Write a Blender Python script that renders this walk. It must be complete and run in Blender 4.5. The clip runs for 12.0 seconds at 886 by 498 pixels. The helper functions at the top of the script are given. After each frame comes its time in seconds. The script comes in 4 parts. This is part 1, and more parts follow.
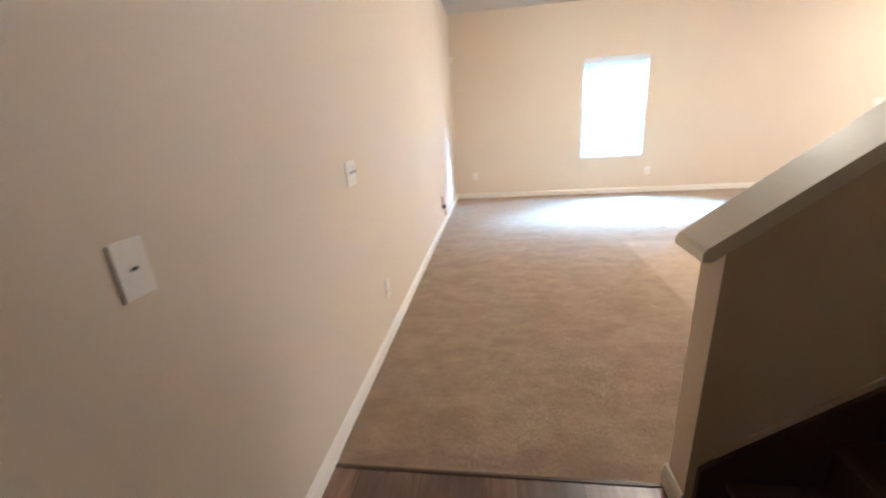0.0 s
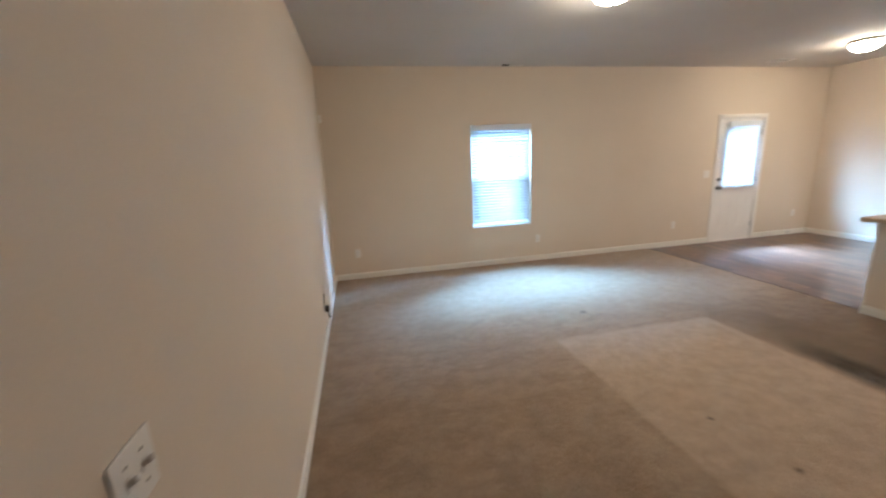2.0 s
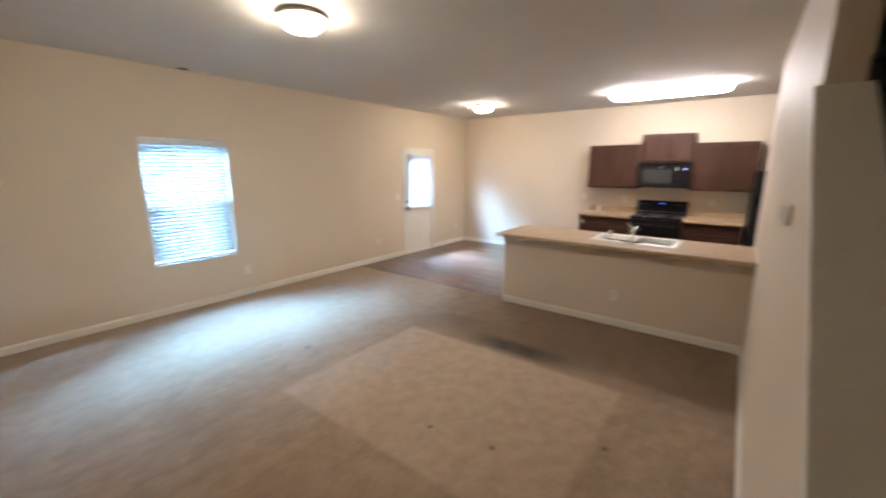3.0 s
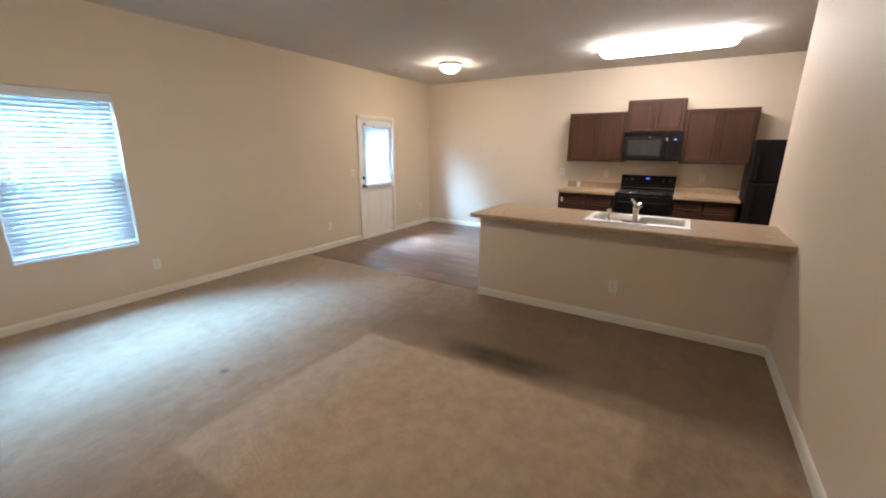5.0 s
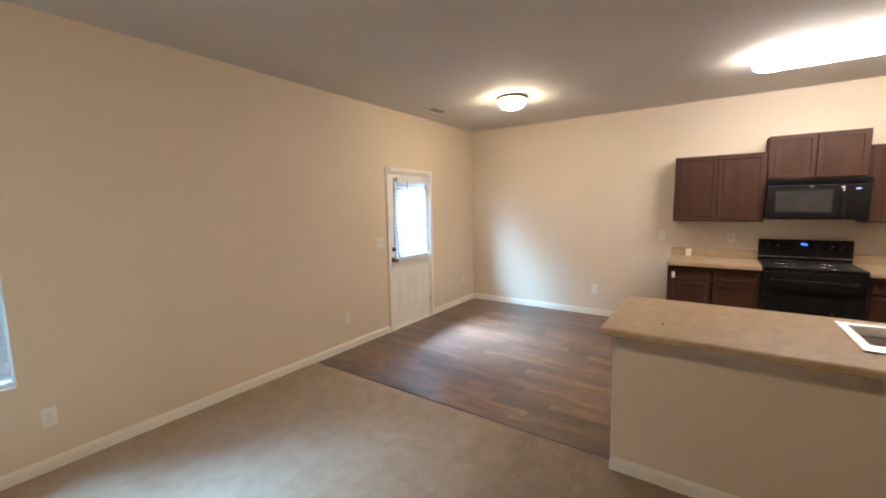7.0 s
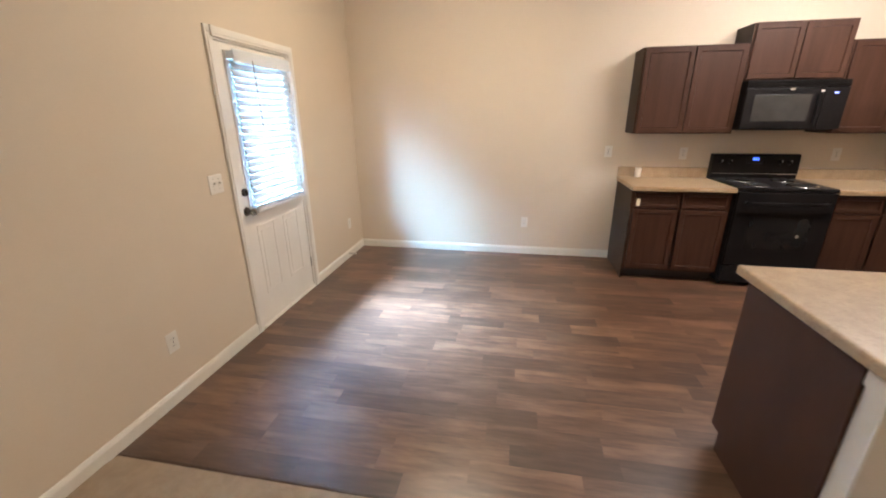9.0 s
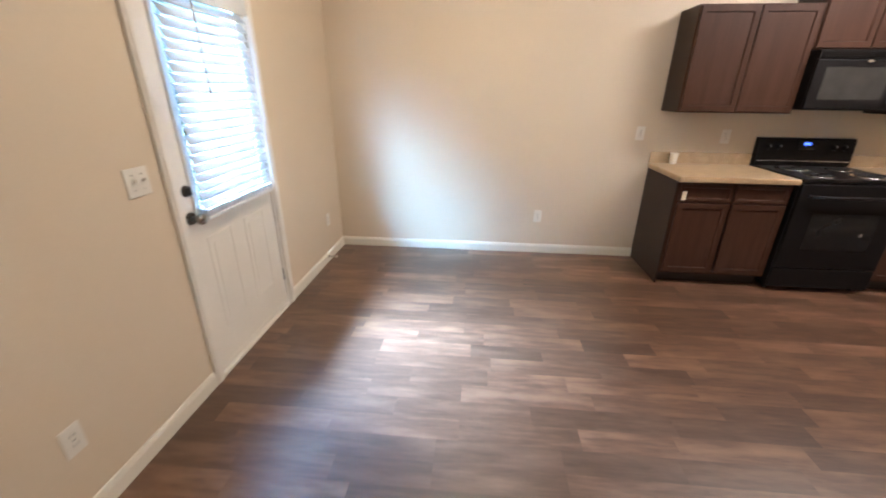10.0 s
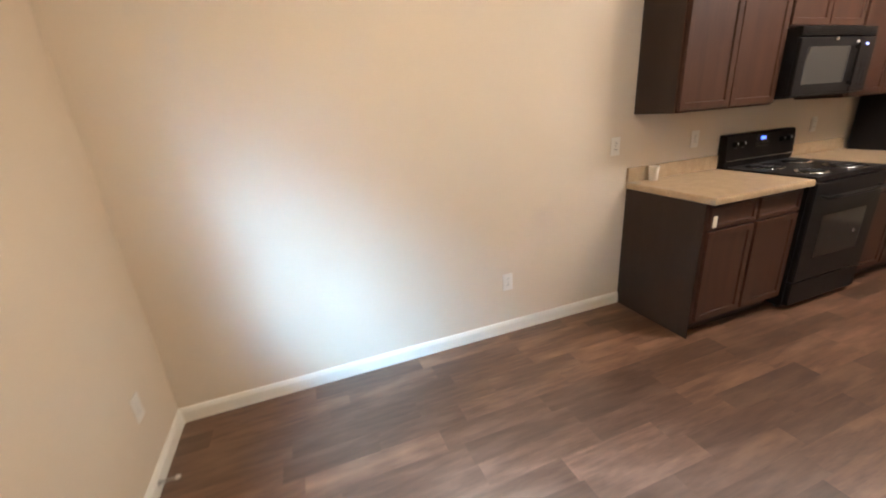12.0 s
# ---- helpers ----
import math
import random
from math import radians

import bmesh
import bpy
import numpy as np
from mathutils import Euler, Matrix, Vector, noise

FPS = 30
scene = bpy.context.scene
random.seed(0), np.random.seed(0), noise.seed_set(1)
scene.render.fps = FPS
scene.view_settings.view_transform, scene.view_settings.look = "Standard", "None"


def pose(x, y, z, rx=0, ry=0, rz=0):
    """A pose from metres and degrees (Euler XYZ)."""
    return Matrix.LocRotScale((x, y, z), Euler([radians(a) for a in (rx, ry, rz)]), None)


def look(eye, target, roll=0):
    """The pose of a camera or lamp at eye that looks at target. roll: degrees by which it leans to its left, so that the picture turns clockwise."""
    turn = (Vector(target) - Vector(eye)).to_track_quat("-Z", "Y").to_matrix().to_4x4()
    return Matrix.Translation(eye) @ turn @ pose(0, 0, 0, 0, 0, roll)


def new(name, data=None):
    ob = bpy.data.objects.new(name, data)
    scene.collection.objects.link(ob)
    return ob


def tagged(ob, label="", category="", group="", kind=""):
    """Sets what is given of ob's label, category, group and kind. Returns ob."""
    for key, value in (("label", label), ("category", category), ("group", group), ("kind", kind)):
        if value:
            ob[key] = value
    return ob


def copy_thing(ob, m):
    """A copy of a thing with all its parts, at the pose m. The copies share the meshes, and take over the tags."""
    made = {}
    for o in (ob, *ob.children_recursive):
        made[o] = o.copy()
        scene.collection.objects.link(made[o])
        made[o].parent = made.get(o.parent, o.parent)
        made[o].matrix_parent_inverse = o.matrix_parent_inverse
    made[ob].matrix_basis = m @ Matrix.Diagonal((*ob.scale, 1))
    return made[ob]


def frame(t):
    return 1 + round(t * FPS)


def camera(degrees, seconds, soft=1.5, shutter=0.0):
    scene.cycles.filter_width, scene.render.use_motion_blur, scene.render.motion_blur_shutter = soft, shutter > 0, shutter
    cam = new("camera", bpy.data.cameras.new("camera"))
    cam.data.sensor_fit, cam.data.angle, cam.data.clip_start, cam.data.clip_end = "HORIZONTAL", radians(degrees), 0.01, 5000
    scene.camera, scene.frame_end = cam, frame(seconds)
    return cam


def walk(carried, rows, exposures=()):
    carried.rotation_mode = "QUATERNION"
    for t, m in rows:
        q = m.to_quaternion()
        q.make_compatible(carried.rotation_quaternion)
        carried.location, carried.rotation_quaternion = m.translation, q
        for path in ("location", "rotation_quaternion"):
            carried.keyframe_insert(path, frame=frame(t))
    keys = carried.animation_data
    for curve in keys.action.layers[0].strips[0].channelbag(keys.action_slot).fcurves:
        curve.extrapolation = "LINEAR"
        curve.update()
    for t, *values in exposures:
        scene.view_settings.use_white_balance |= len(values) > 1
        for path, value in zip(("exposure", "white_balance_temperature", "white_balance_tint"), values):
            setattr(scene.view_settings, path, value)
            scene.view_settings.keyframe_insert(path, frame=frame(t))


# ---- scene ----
cam = camera(97.3, 12.0, soft=1.9, shutter=0.4)
PATH = [
    (0, (0.151, 0.177, 1.315), (-0.136, 2.051, 0.678), -3.9),
    (0.5, (0.022, 0.406, 1.335), (0.165, 2.309, 0.738), -4.6),
    (1, (-0.016, 0.749, 1.324), (0.17, 2.656, 0.75), -7.6),
    (1.5, (-0.098, 1.066, 1.43), (0.016, 2.986, 0.884), -5.0),
    (2, (-0.145, 1.33, 1.566), (0.256, 3.238, 1.117), -2.7),
    (2.5, (-0.04, 1.494, 1.63), (0.882, 3.219, 1.208), -0.1),
    (3, (-0.017, 1.526, 1.691), (1.544, 2.706, 1.28), 0.2),
    (3.2, (0.091, 1.493, 1.702), (1.775, 2.498, 1.311), 0.4),
    (4.8, (0.565, 1.941, 1.515), (2.11, 3.082, 0.954), 1.5),
    (5, (0.686, 2.039, 1.544), (2.332, 3.057, 1.039), 0.4),
    (5.5, (1.008, 2.315, 1.544), (2.672, 3.34, 1.117), -1.0),
    (6, (1.284, 2.717, 1.593), (2.819, 3.974, 1.341), 1.0),
    (6.5, (1.569, 3.134, 1.636), (3.204, 4.268, 1.432), -0.4),
    (6.7, (1.729, 3.233, 1.607), (3.356, 4.378, 1.402), -0.9),
    (8.3, (2.818, 4.362, 1.56), (4.589, 5.132, 1.037), 0.8),
    (8.5, (2.952, 4.542, 1.565), (4.757, 5.207, 1.019), 1.2),
    (9, (3.237, 4.827, 1.531), (5.095, 5.174, 0.879), -0.6),
    (9.5, (3.602, 5.051, 1.499), (5.406, 5.455, 0.734), -3.0),
    (10, (3.927, 5.289, 1.488), (5.772, 5.453, 0.734), 0.5),
    (10.5, (4.298, 5.5, 1.475), (6.137, 5.403, 0.693), -0.1),
    (11, (4.699, 5.696, 1.47), (6.543, 5.748, 0.699), -1.2),
    (11.5, (5.097, 5.839, 1.468), (6.956, 5.555, 0.788), -2.0),
    (12, (5.547, 5.852, 1.451), (7.326, 5.228, 0.784), -4.2),
]
EXPOSURES = [  # seconds, stops, kelvin, tint
    (0.0, 1.93, 5050, 10), (0.5, 1.5, 5050, 10), (1.0, 1.25, 4950, 10), (1.5, 0.78, 5100, 10), (2.0, 0.63, 5200, 10), (2.5, 0.68, 5400, 10), (3.2, 0.74, 5250, 10),
    (5.0, 0.50, 5400, 10), (6.5, 0.48, 5650, 10), (8.5, 0.68, 5600, 10), (9.5, 0.70, 5400, 10), (11.0, 0.57, 5600, 10), (11.5, 0.55, 5950, 10), (12.0, 0.70, 5650, 10)]
walk(cam, [(t, look(eye, target, roll)) for t, eye, target, roll in PATH], EXPOSURES)

# ---- world, window light, exposure ----
world = bpy.data.worlds.new("sky")
scene.world = world
world.use_nodes = True
wn = world.node_tree
sky = wn.nodes.new("ShaderNodeTexSky")
sky.sky_type, sky.sun_disc = "NISHITA", False
sky.sun_elevation, sky.sun_rotation = radians(48), radians(160)
wn.nodes["Background"].inputs["Strength"].default_value = 0.12
wn.links.new(sky.outputs[0], wn.nodes["Background"].inputs["Color"])

sun_data = bpy.data.lights.new("sun", "SUN")
sun_data.energy, sun_data.angle, sun_data.color = 2.0, radians(0.5), (1.0, 0.95, 0.88)
new("sun", sun_data).matrix_world = look((0, 0, 0), (-0.25, 0.62, -0.74))

WIN = (1.433, 2.323, 0.585, 2.0)       # window opening: x0, x1, z0, z1
DOOR = (5.545, 6.375, 0.0, 1.99)       # door opening
GLASS = (5.675, 6.275, 0.90, 1.90)       # the door's glass
H, XW, XE, YN = 2.74, -0.54, 7.6, 6.655
YS, YS0 = 1.335, 1.22                  # stair wall, room face and stair face
TOP = 0.905                            # worktops


def sky_lamp(name, eye, target, w, h, watts, colour=(0.48, 0.74, 1.0)):
    """The sky's light that falls through an opening of the far wall."""
    d = bpy.data.lights.new(name, "AREA")
    d.shape, d.size, d.size_y, d.energy, d.color = "RECTANGLE", w, h, watts, colour
    new(name, d).matrix_world = look(eye, target)


sky_lamp("window_skylight", (1.80, YN + 2.10, 3.78), (1.90, YN, 1.22), 4.2, 1.15, 3300, (0.40, 0.71, 1.0))
sky_lamp("door_skylight", (6.02, YN + 1.55, 3.40), (5.98, YN, 1.40), 1.3, 0.7, 2800, (0.44, 0.70, 1.0))
sky_lamp("door_skylight_west", (3.30, YN + 1.30, 2.20), (5.97, YN, 1.35), 1.2, 1.2, 400, (0.62, 0.80, 1.0))


# ---- materials ----
def nodes_of(name):
    m = bpy.data.materials.new(name)
    m.use_nodes = True
    return m, m.node_tree, m.node_tree.nodes["Principled BSDF"]


def link(t, a, b):
    t.links.new(a, b)


def noise_tex(t, scale, detail=4.0, stretch=(1, 1, 1), rough=0.55, place=None):
    geo, mapp, tex = t.nodes.new("ShaderNodeNewGeometry"), t.nodes.new("ShaderNodeMapping"), t.nodes.new("ShaderNodeTexNoise")
    mapp.inputs["Scale"].default_value = stretch
    link(t, place or geo.outputs["Position"], mapp.inputs["Vector"])
    link(t, mapp.outputs[0], tex.inputs["Vector"])
    tex.inputs["Scale"].default_value, tex.inputs["Detail"].default_value, tex.inputs["Roughness"].default_value = scale, detail, rough
    return tex.outputs["Fac"]


def ramp(t, fac, a, b, lo=0.3, hi=0.7):
    r = t.nodes.new("ShaderNodeValToRGB")
    r.color_ramp.elements[0].position, r.color_ramp.elements[1].position = lo, hi
    r.color_ramp.elements[0].color, r.color_ramp.elements[1].color = (*a, 1), (*b, 1)
    link(t, fac, r.inputs[0])
    return r.outputs[0]


def mixed(t, fac, a, b, mode="MIX"):
    n = t.nodes.new("ShaderNodeMix")
    n.data_type, n.blend_type = "RGBA", mode
    for value, slot in ((fac, n.inputs[0]), (a, n.inputs[6]), (b, n.inputs[7])):
        if isinstance(value, (int, float)):
            slot.default_value = value
        elif isinstance(value, tuple):
            slot.default_value = (*value, 1)
        else:
            link(t, value, slot)
    return n.outputs[2]


def maths(t, op, a, b=0.0, clamp=False):
    n = t.nodes.new("ShaderNodeMath")
    n.operation, n.use_clamp = op, clamp
    for value, slot in ((a, n.inputs[0]), (b, n.inputs[1])):
        if isinstance(value, (int, float)):
            slot.default_value = value
        else:
            link(t, value, slot)
    return n.outputs[0]


def bumped(t, p, height, strength, distance):
    b = t.nodes.new("ShaderNodeBump")
    b.inputs["Strength"].default_value, b.inputs["Distance"].default_value = strength, distance
    link(t, height, b.inputs["Height"])
    link(t, b.outputs[0], p.inputs["Normal"])


def surface(name, c1, c2, scale=3.0, rough=0.5, metal=0.0, fine=120.0, bump=0.2, depth=0.001, stretch=(1, 1, 1), coat=0.0, spec=0.5, rough_var=0.08):
    """A surface with broad and fine variation of colour, gloss and relief."""
    m, t, p = nodes_of(name)
    broad = noise_tex(t, scale, 5.0, stretch)
    grain = noise_tex(t, fine, 3.0, stretch)
    col = mixed(t, maths(t, "MULTIPLY", grain, 0.25), ramp(t, broad, c1, c2), tuple(v * 0.72 for v in c1))
    link(t, col, p.inputs["Base Color"])
    link(t, maths(t, "ADD", maths(t, "MULTIPLY", broad, 2 * rough_var), rough - rough_var), p.inputs["Roughness"])
    p.inputs["Metallic"].default_value = metal
    p.inputs["Coat Weight"].default_value = coat
    p.inputs["Specular IOR Level"].default_value = spec
    bumped(t, p, grain, bump, depth)
    return m


def glowing(name, colour, strength):
    m, t, p = nodes_of(name)
    p.inputs["Base Color"].default_value = (0.9, 0.9, 0.88, 1)
    p.inputs["Roughness"].default_value = 0.4
    p.inputs["Emission Color"].default_value = (*colour, 1)
    p.inputs["Emission Strength"].default_value = strength
    return m


PAINT = surface("beige wall paint", (0.637, 0.531, 0.406), (0.677, 0.565, 0.434), 0.9, 0.62, fine=160, bump=0.12, depth=0.001, spec=0.3)
CEIL = surface("matt ceiling paint", (0.60, 0.555, 0.49), (0.65, 0.60, 0.53), 1.2, 0.85, fine=220, bump=0.35, depth=0.002, spec=0.2)
TRIM = surface("cream trim paint", (0.72, 0.67, 0.58), (0.78, 0.73, 0.64), 2.0, 0.42, fine=60, bump=0.06, spec=0.4)
DOORPAINT = surface("white door paint", (0.74, 0.69, 0.62), (0.80, 0.75, 0.68), 2.5, 0.38, fine=70, bump=0.08, spec=0.45)
PLASTIC = surface("white plastic", (0.72, 0.67, 0.60), (0.77, 0.72, 0.65), 9, 0.36, fine=150, bump=0.03)
IVORY = surface("ivory socket plastic", (0.70, 0.65, 0.58), (0.75, 0.70, 0.63), 14, 0.35, fine=150, bump=0.03)
SLOT = surface("dark slot", (0.03, 0.027, 0.025), (0.05, 0.045, 0.04), 30, 0.6, bump=0.02)
CABINET = surface("dark stained maple", (0.045, 0.0192, 0.0112), (0.070, 0.0312, 0.0187), 5, 0.46, fine=70, bump=0.12, depth=0.0006, stretch=(1, 3.2, 0.35), spec=0.2)
CABSIDE = surface("dark laminate end panel", (0.030, 0.018, 0.013), (0.042, 0.026, 0.019), 4, 0.5, fine=60, bump=0.08, depth=0.0005, stretch=(2, 2, 0.4), spec=0.18)
TOEKICK = surface("black toe kick", (0.02, 0.014, 0.011), (0.03, 0.02, 0.016), 8, 0.6)
BLACK = surface("black appliance enamel", (0.008, 0.007, 0.007), (0.012, 0.010, 0.010), 6, 0.40, fine=200, bump=0.02, spec=0.11)
BLACKGLASS = surface("black oven glass", (0.010, 0.010, 0.010), (0.014, 0.013, 0.013), 8, 0.16, bump=0.0, rough_var=0.02, spec=0.35)
GREYGLASS = surface("grey microwave screen", (0.032, 0.030, 0.028), (0.042, 0.039, 0.036), 8, 0.25, fine=500, bump=0.05, rough_var=0.03)
COIL = surface("burner coil iron", (0.02, 0.019, 0.018), (0.04, 0.036, 0.034), 40, 0.55, metal=0.6)
CHROME = surface("chrome", (0.72, 0.71, 0.69), (0.78, 0.77, 0.75), 10, 0.12, metal=1.0, fine=300, bump=0.02, rough_var=0.04)
STEEL = surface("brushed sink steel", (0.70, 0.68, 0.66), (0.77, 0.75, 0.72), 6, 0.42, metal=1.0, fine=300, bump=0.08, depth=0.0003, stretch=(1, 6, 1))
BRONZE = surface("dark bronze metal", (0.07, 0.055, 0.042), (0.10, 0.08, 0.06), 12, 0.35, metal=0.9)
NICKEL = surface("tarnished nickel", (0.30, 0.28, 0.25), (0.40, 0.37, 0.33), 14, 0.28, metal=1.0)
LAMPRIM = surface("satin nickel lamp rim", (0.42, 0.37, 0.31), (0.50, 0.44, 0.37), 14, 0.45, metal=0.7)
RUBBER = surface("black rubber", (0.02, 0.02, 0.02), (0.03, 0.03, 0.03), 20, 0.6)
VINYL = surface("white window vinyl", (0.76, 0.77, 0.77), (0.82, 0.83, 0.83), 5, 0.35, bump=0.03)
CONCRETE = surface("patio concrete", (0.34, 0.33, 0.31), (0.42, 0.41, 0.38), 3, 0.85, fine=60, bump=0.4, depth=0.003)
GRASS = surface("lawn", (0.05, 0.085, 0.025), (0.09, 0.13, 0.045), 1.5, 0.9, fine=40, bump=0.6, depth=0.02)
STEPWOOD = surface("dark brown stair board", (0.050, 0.028, 0.018), (0.085, 0.048, 0.030), 6, 0.42, fine=50, bump=0.12, depth=0.0006, stretch=(3, 0.35, 3))
TAG = surface("cream paper tag", (0.74, 0.66, 0.50), (0.80, 0.72, 0.56), 20, 0.6)
DISPLAY = glowing("blue clock digits", (0.03, 0.14, 1.0), 1.6)
DOME = glowing("lit dome glass", (1.0, 0.785, 0.51), 88.0)
TUBE = glowing("lit acrylic diffuser", (1.0, 0.85, 0.69), 38.0)


def counter_material():
    m, t, p = nodes_of("tan speckled laminate")
    broad, speck, fine = noise_tex(t, 14, 6), noise_tex(t, 90, 4), noise_tex(t, 260, 2)
    c = ramp(t, broad, (0.325, 0.222, 0.122), (0.405, 0.288, 0.168), 0.35, 0.65)
    c = mixed(t, ramp(t, speck, (0, 0, 0), (0.7, 0.7, 0.7), 0.53, 0.66), c, (0.25, 0.165, 0.095))
    c = mixed(t, ramp(t, fine, (0, 0, 0), (0.55, 0.55, 0.55), 0.56, 0.68), c, (0.50, 0.385, 0.25))
    link(t, c, p.inputs["Base Color"])
    p.inputs["Roughness"].default_value = 0.34
    bumped(t, p, speck, 0.05, 0.0005)
    return m


def plank_material(name, dark, mid, light):
    m, t, p = nodes_of(name)
    info = t.nodes.new("ShaderNodeObjectInfo")
    geo, shift = t.nodes.new("ShaderNodeNewGeometry"), t.nodes.new("ShaderNodeVectorMath")
    shift.operation = "MULTIPLY_ADD"  # each plank shows its own stretch of grain
    link(t, info.outputs["Random"], shift.inputs[0])
    shift.inputs[1].default_value = (37.0, 91.0, 0.0)
    link(t, geo.outputs["Position"], shift.inputs[2])
    streak = noise_tex(t, 7, 6, (5.5, 0.55, 1), 0.65, shift.outputs[0])
    wide = noise_tex(t, 2.4, 4, (4.0, 0.8, 1), 0.55, shift.outputs[0])
    grain = noise_tex(t, 60, 4, (5.0, 0.25, 1), 0.55, shift.outputs[0])
    c = ramp(t, streak, dark, mid, 0.30, 0.70)
    c = mixed(t, ramp(t, wide, (0, 0, 0), (0.7, 0.7, 0.7), 0.48, 0.72), c, light)
    tone = maths(t, "ADD", maths(t, "MULTIPLY", info.outputs["Random"], 0.80), 0.62)
    comb = t.nodes.new("ShaderNodeCombineColor")
    for i in range(3):
        link(t, tone, comb.inputs[i])
    c = mixed(t, 1.0, c, comb.outputs[0], "MULTIPLY")
    c = mixed(t, maths(t, "MULTIPLY", grain, 0.35), c, tuple(v * 0.55 for v in dark))
    link(t, c, p.inputs["Base Color"])
    link(t, maths(t, "ADD", maths(t, "MULTIPLY", streak, 0.12), 0.30), p.inputs["Roughness"])
    p.inputs["Specular IOR Level"].default_value = 0.6
    p.inputs["Coat Weight"].default_value = 0.4
    p.inputs["Coat Roughness"].default_value = 0.27
    bumped(t, p, grain, 0.04, 0.0004)
    return m


def carpet_material():
    """Worn beige pile: a cleaner rectangle where a rug lay, trodden dirt beside it, small spots."""
    m, t, p = nodes_of("worn beige carpet")
    geo, sep = t.nodes.new("ShaderNodeNewGeometry"), t.nodes.new("ShaderNodeSeparateXYZ")
    link(t, geo.outputs["Position"], sep.inputs[0])
    wob = maths(t, "MULTIPLY", maths(t, "SUBTRACT", noise_tex(t, 6, 4), 0.5), 0.05)
    x, y = maths(t, "ADD", sep.outputs[0], wob), maths(t, "ADD", sep.outputs[1], wob)

    def inside(v, lo, hi, soft):
        up = maths(t, "DIVIDE", maths(t, "SUBTRACT", v, lo), soft, True)
        down = maths(t, "DIVIDE", maths(t, "SUBTRACT", hi, v), soft, True)
        return maths(t, "MULTIPLY", up, down)

    def near(px, py, radius):
        dx, dy = maths(t, "SUBTRACT", x, px), maths(t, "SUBTRACT", y, py)
        d = maths(t, "SQRT", maths(t, "ADD", maths(t, "MULTIPLY", dx, dx), maths(t, "MULTIPLY", dy, dy)))
        return maths(t, "SUBTRACT", 1.0, maths(t, "DIVIDE", d, radius), True)

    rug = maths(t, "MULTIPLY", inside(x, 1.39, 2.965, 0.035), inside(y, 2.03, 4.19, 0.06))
    trod = maths(t, "MULTIPLY", inside(x, 2.965, 3.30, 0.11), inside(y, 2.45, 3.65, 0.45))
    path = maths(t, "MULTIPLY", inside(x, 2.96, 4.4, 0.05), inside(y, 1.2, 4.05, 0.35))
    broad, mid, fine, fibre = noise_tex(t, 0.9, 4), noise_tex(t, 9, 6, rough=0.65), noise_tex(t, 45, 4), noise_tex(t, 420, 3)
    c = ramp(t, broad, (0.315, 0.217, 0.138), (0.395, 0.284, 0.188), 0.35, 0.65)
    # paler and greyer towards the north wall, where the smudges fade out
    pale_north = maths(t, "DIVIDE", maths(t, "SUBTRACT", maths(t, "ADD", sep.outputs[1], maths(t, "MULTIPLY", noise_tex(t, 1.6, 4), 1.2)), 4.85), 0.9, True)
    c = mixed(t, maths(t, "MULTIPLY", pale_north, 0.75), c, (0.41, 0.325, 0.245))
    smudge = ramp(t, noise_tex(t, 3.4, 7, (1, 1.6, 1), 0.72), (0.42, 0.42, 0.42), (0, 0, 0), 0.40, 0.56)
    c = mixed(t, maths(t, "MULTIPLY", smudge, maths(t, "SUBTRACT", 1.0, pale_north)), c, (0.150, 0.094, 0.052))
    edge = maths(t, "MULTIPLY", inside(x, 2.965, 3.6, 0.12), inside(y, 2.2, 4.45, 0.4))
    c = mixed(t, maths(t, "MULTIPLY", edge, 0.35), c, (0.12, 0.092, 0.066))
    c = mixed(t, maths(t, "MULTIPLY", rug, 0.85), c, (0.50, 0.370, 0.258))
    c = mixed(t, maths(t, "MULTIPLY", path, 0.42), c, (0.155, 0.104, 0.066))
    c = mixed(t, ramp(t, mid, (0.30, 0.30, 0.30), (0, 0, 0), 0.36, 0.60), c, (0.150, 0.102, 0.067))
    spots = ramp(t, noise_tex(t, 3.2, 2), (0.7, 0.7, 0.7), (0, 0, 0), 0.20, 0.245)
    c = mixed(t, spots, c, (0.085, 0.06, 0.042))
    c = mixed(t, maths(t, "MULTIPLY", fine, 0.30), c, (0.155, 0.108, 0.070))
    c = mixed(t, maths(t, "MULTIPLY", fibre, 0.35), c, (0.36, 0.262, 0.170))
    c = mixed(t, maths(t, "MULTIPLY", trod, maths(t, "ADD", 0.32, maths(t, "MULTIPLY", mid, 0.95)), True), c, (0.034, 0.027, 0.017))
    for px, py, radius in ((1.76, 2.97, 0.030), (2.24, 1.99, 0.035), (1.96, 4.63, 0.045), (1.83, 2.54, 0.030)):
        c = mixed(t, maths(t, "MULTIPLY", near(px, py, radius), 0.9, True), c, (0.08, 0.058, 0.042))
    link(t, c, p.inputs["Base Color"])
    p.inputs["Roughness"].default_value = 0.95
    p.inputs["Specular IOR Level"].default_value = 0.15
    p.inputs["Sheen Weight"].default_value = 0.10
    p.inputs["Sheen Roughness"].default_value = 0.45
    bumped(t, p, maths(t, "ADD", maths(t, "MULTIPLY", fibre, 0.5), fine), 0.7, 0.008)
    return m


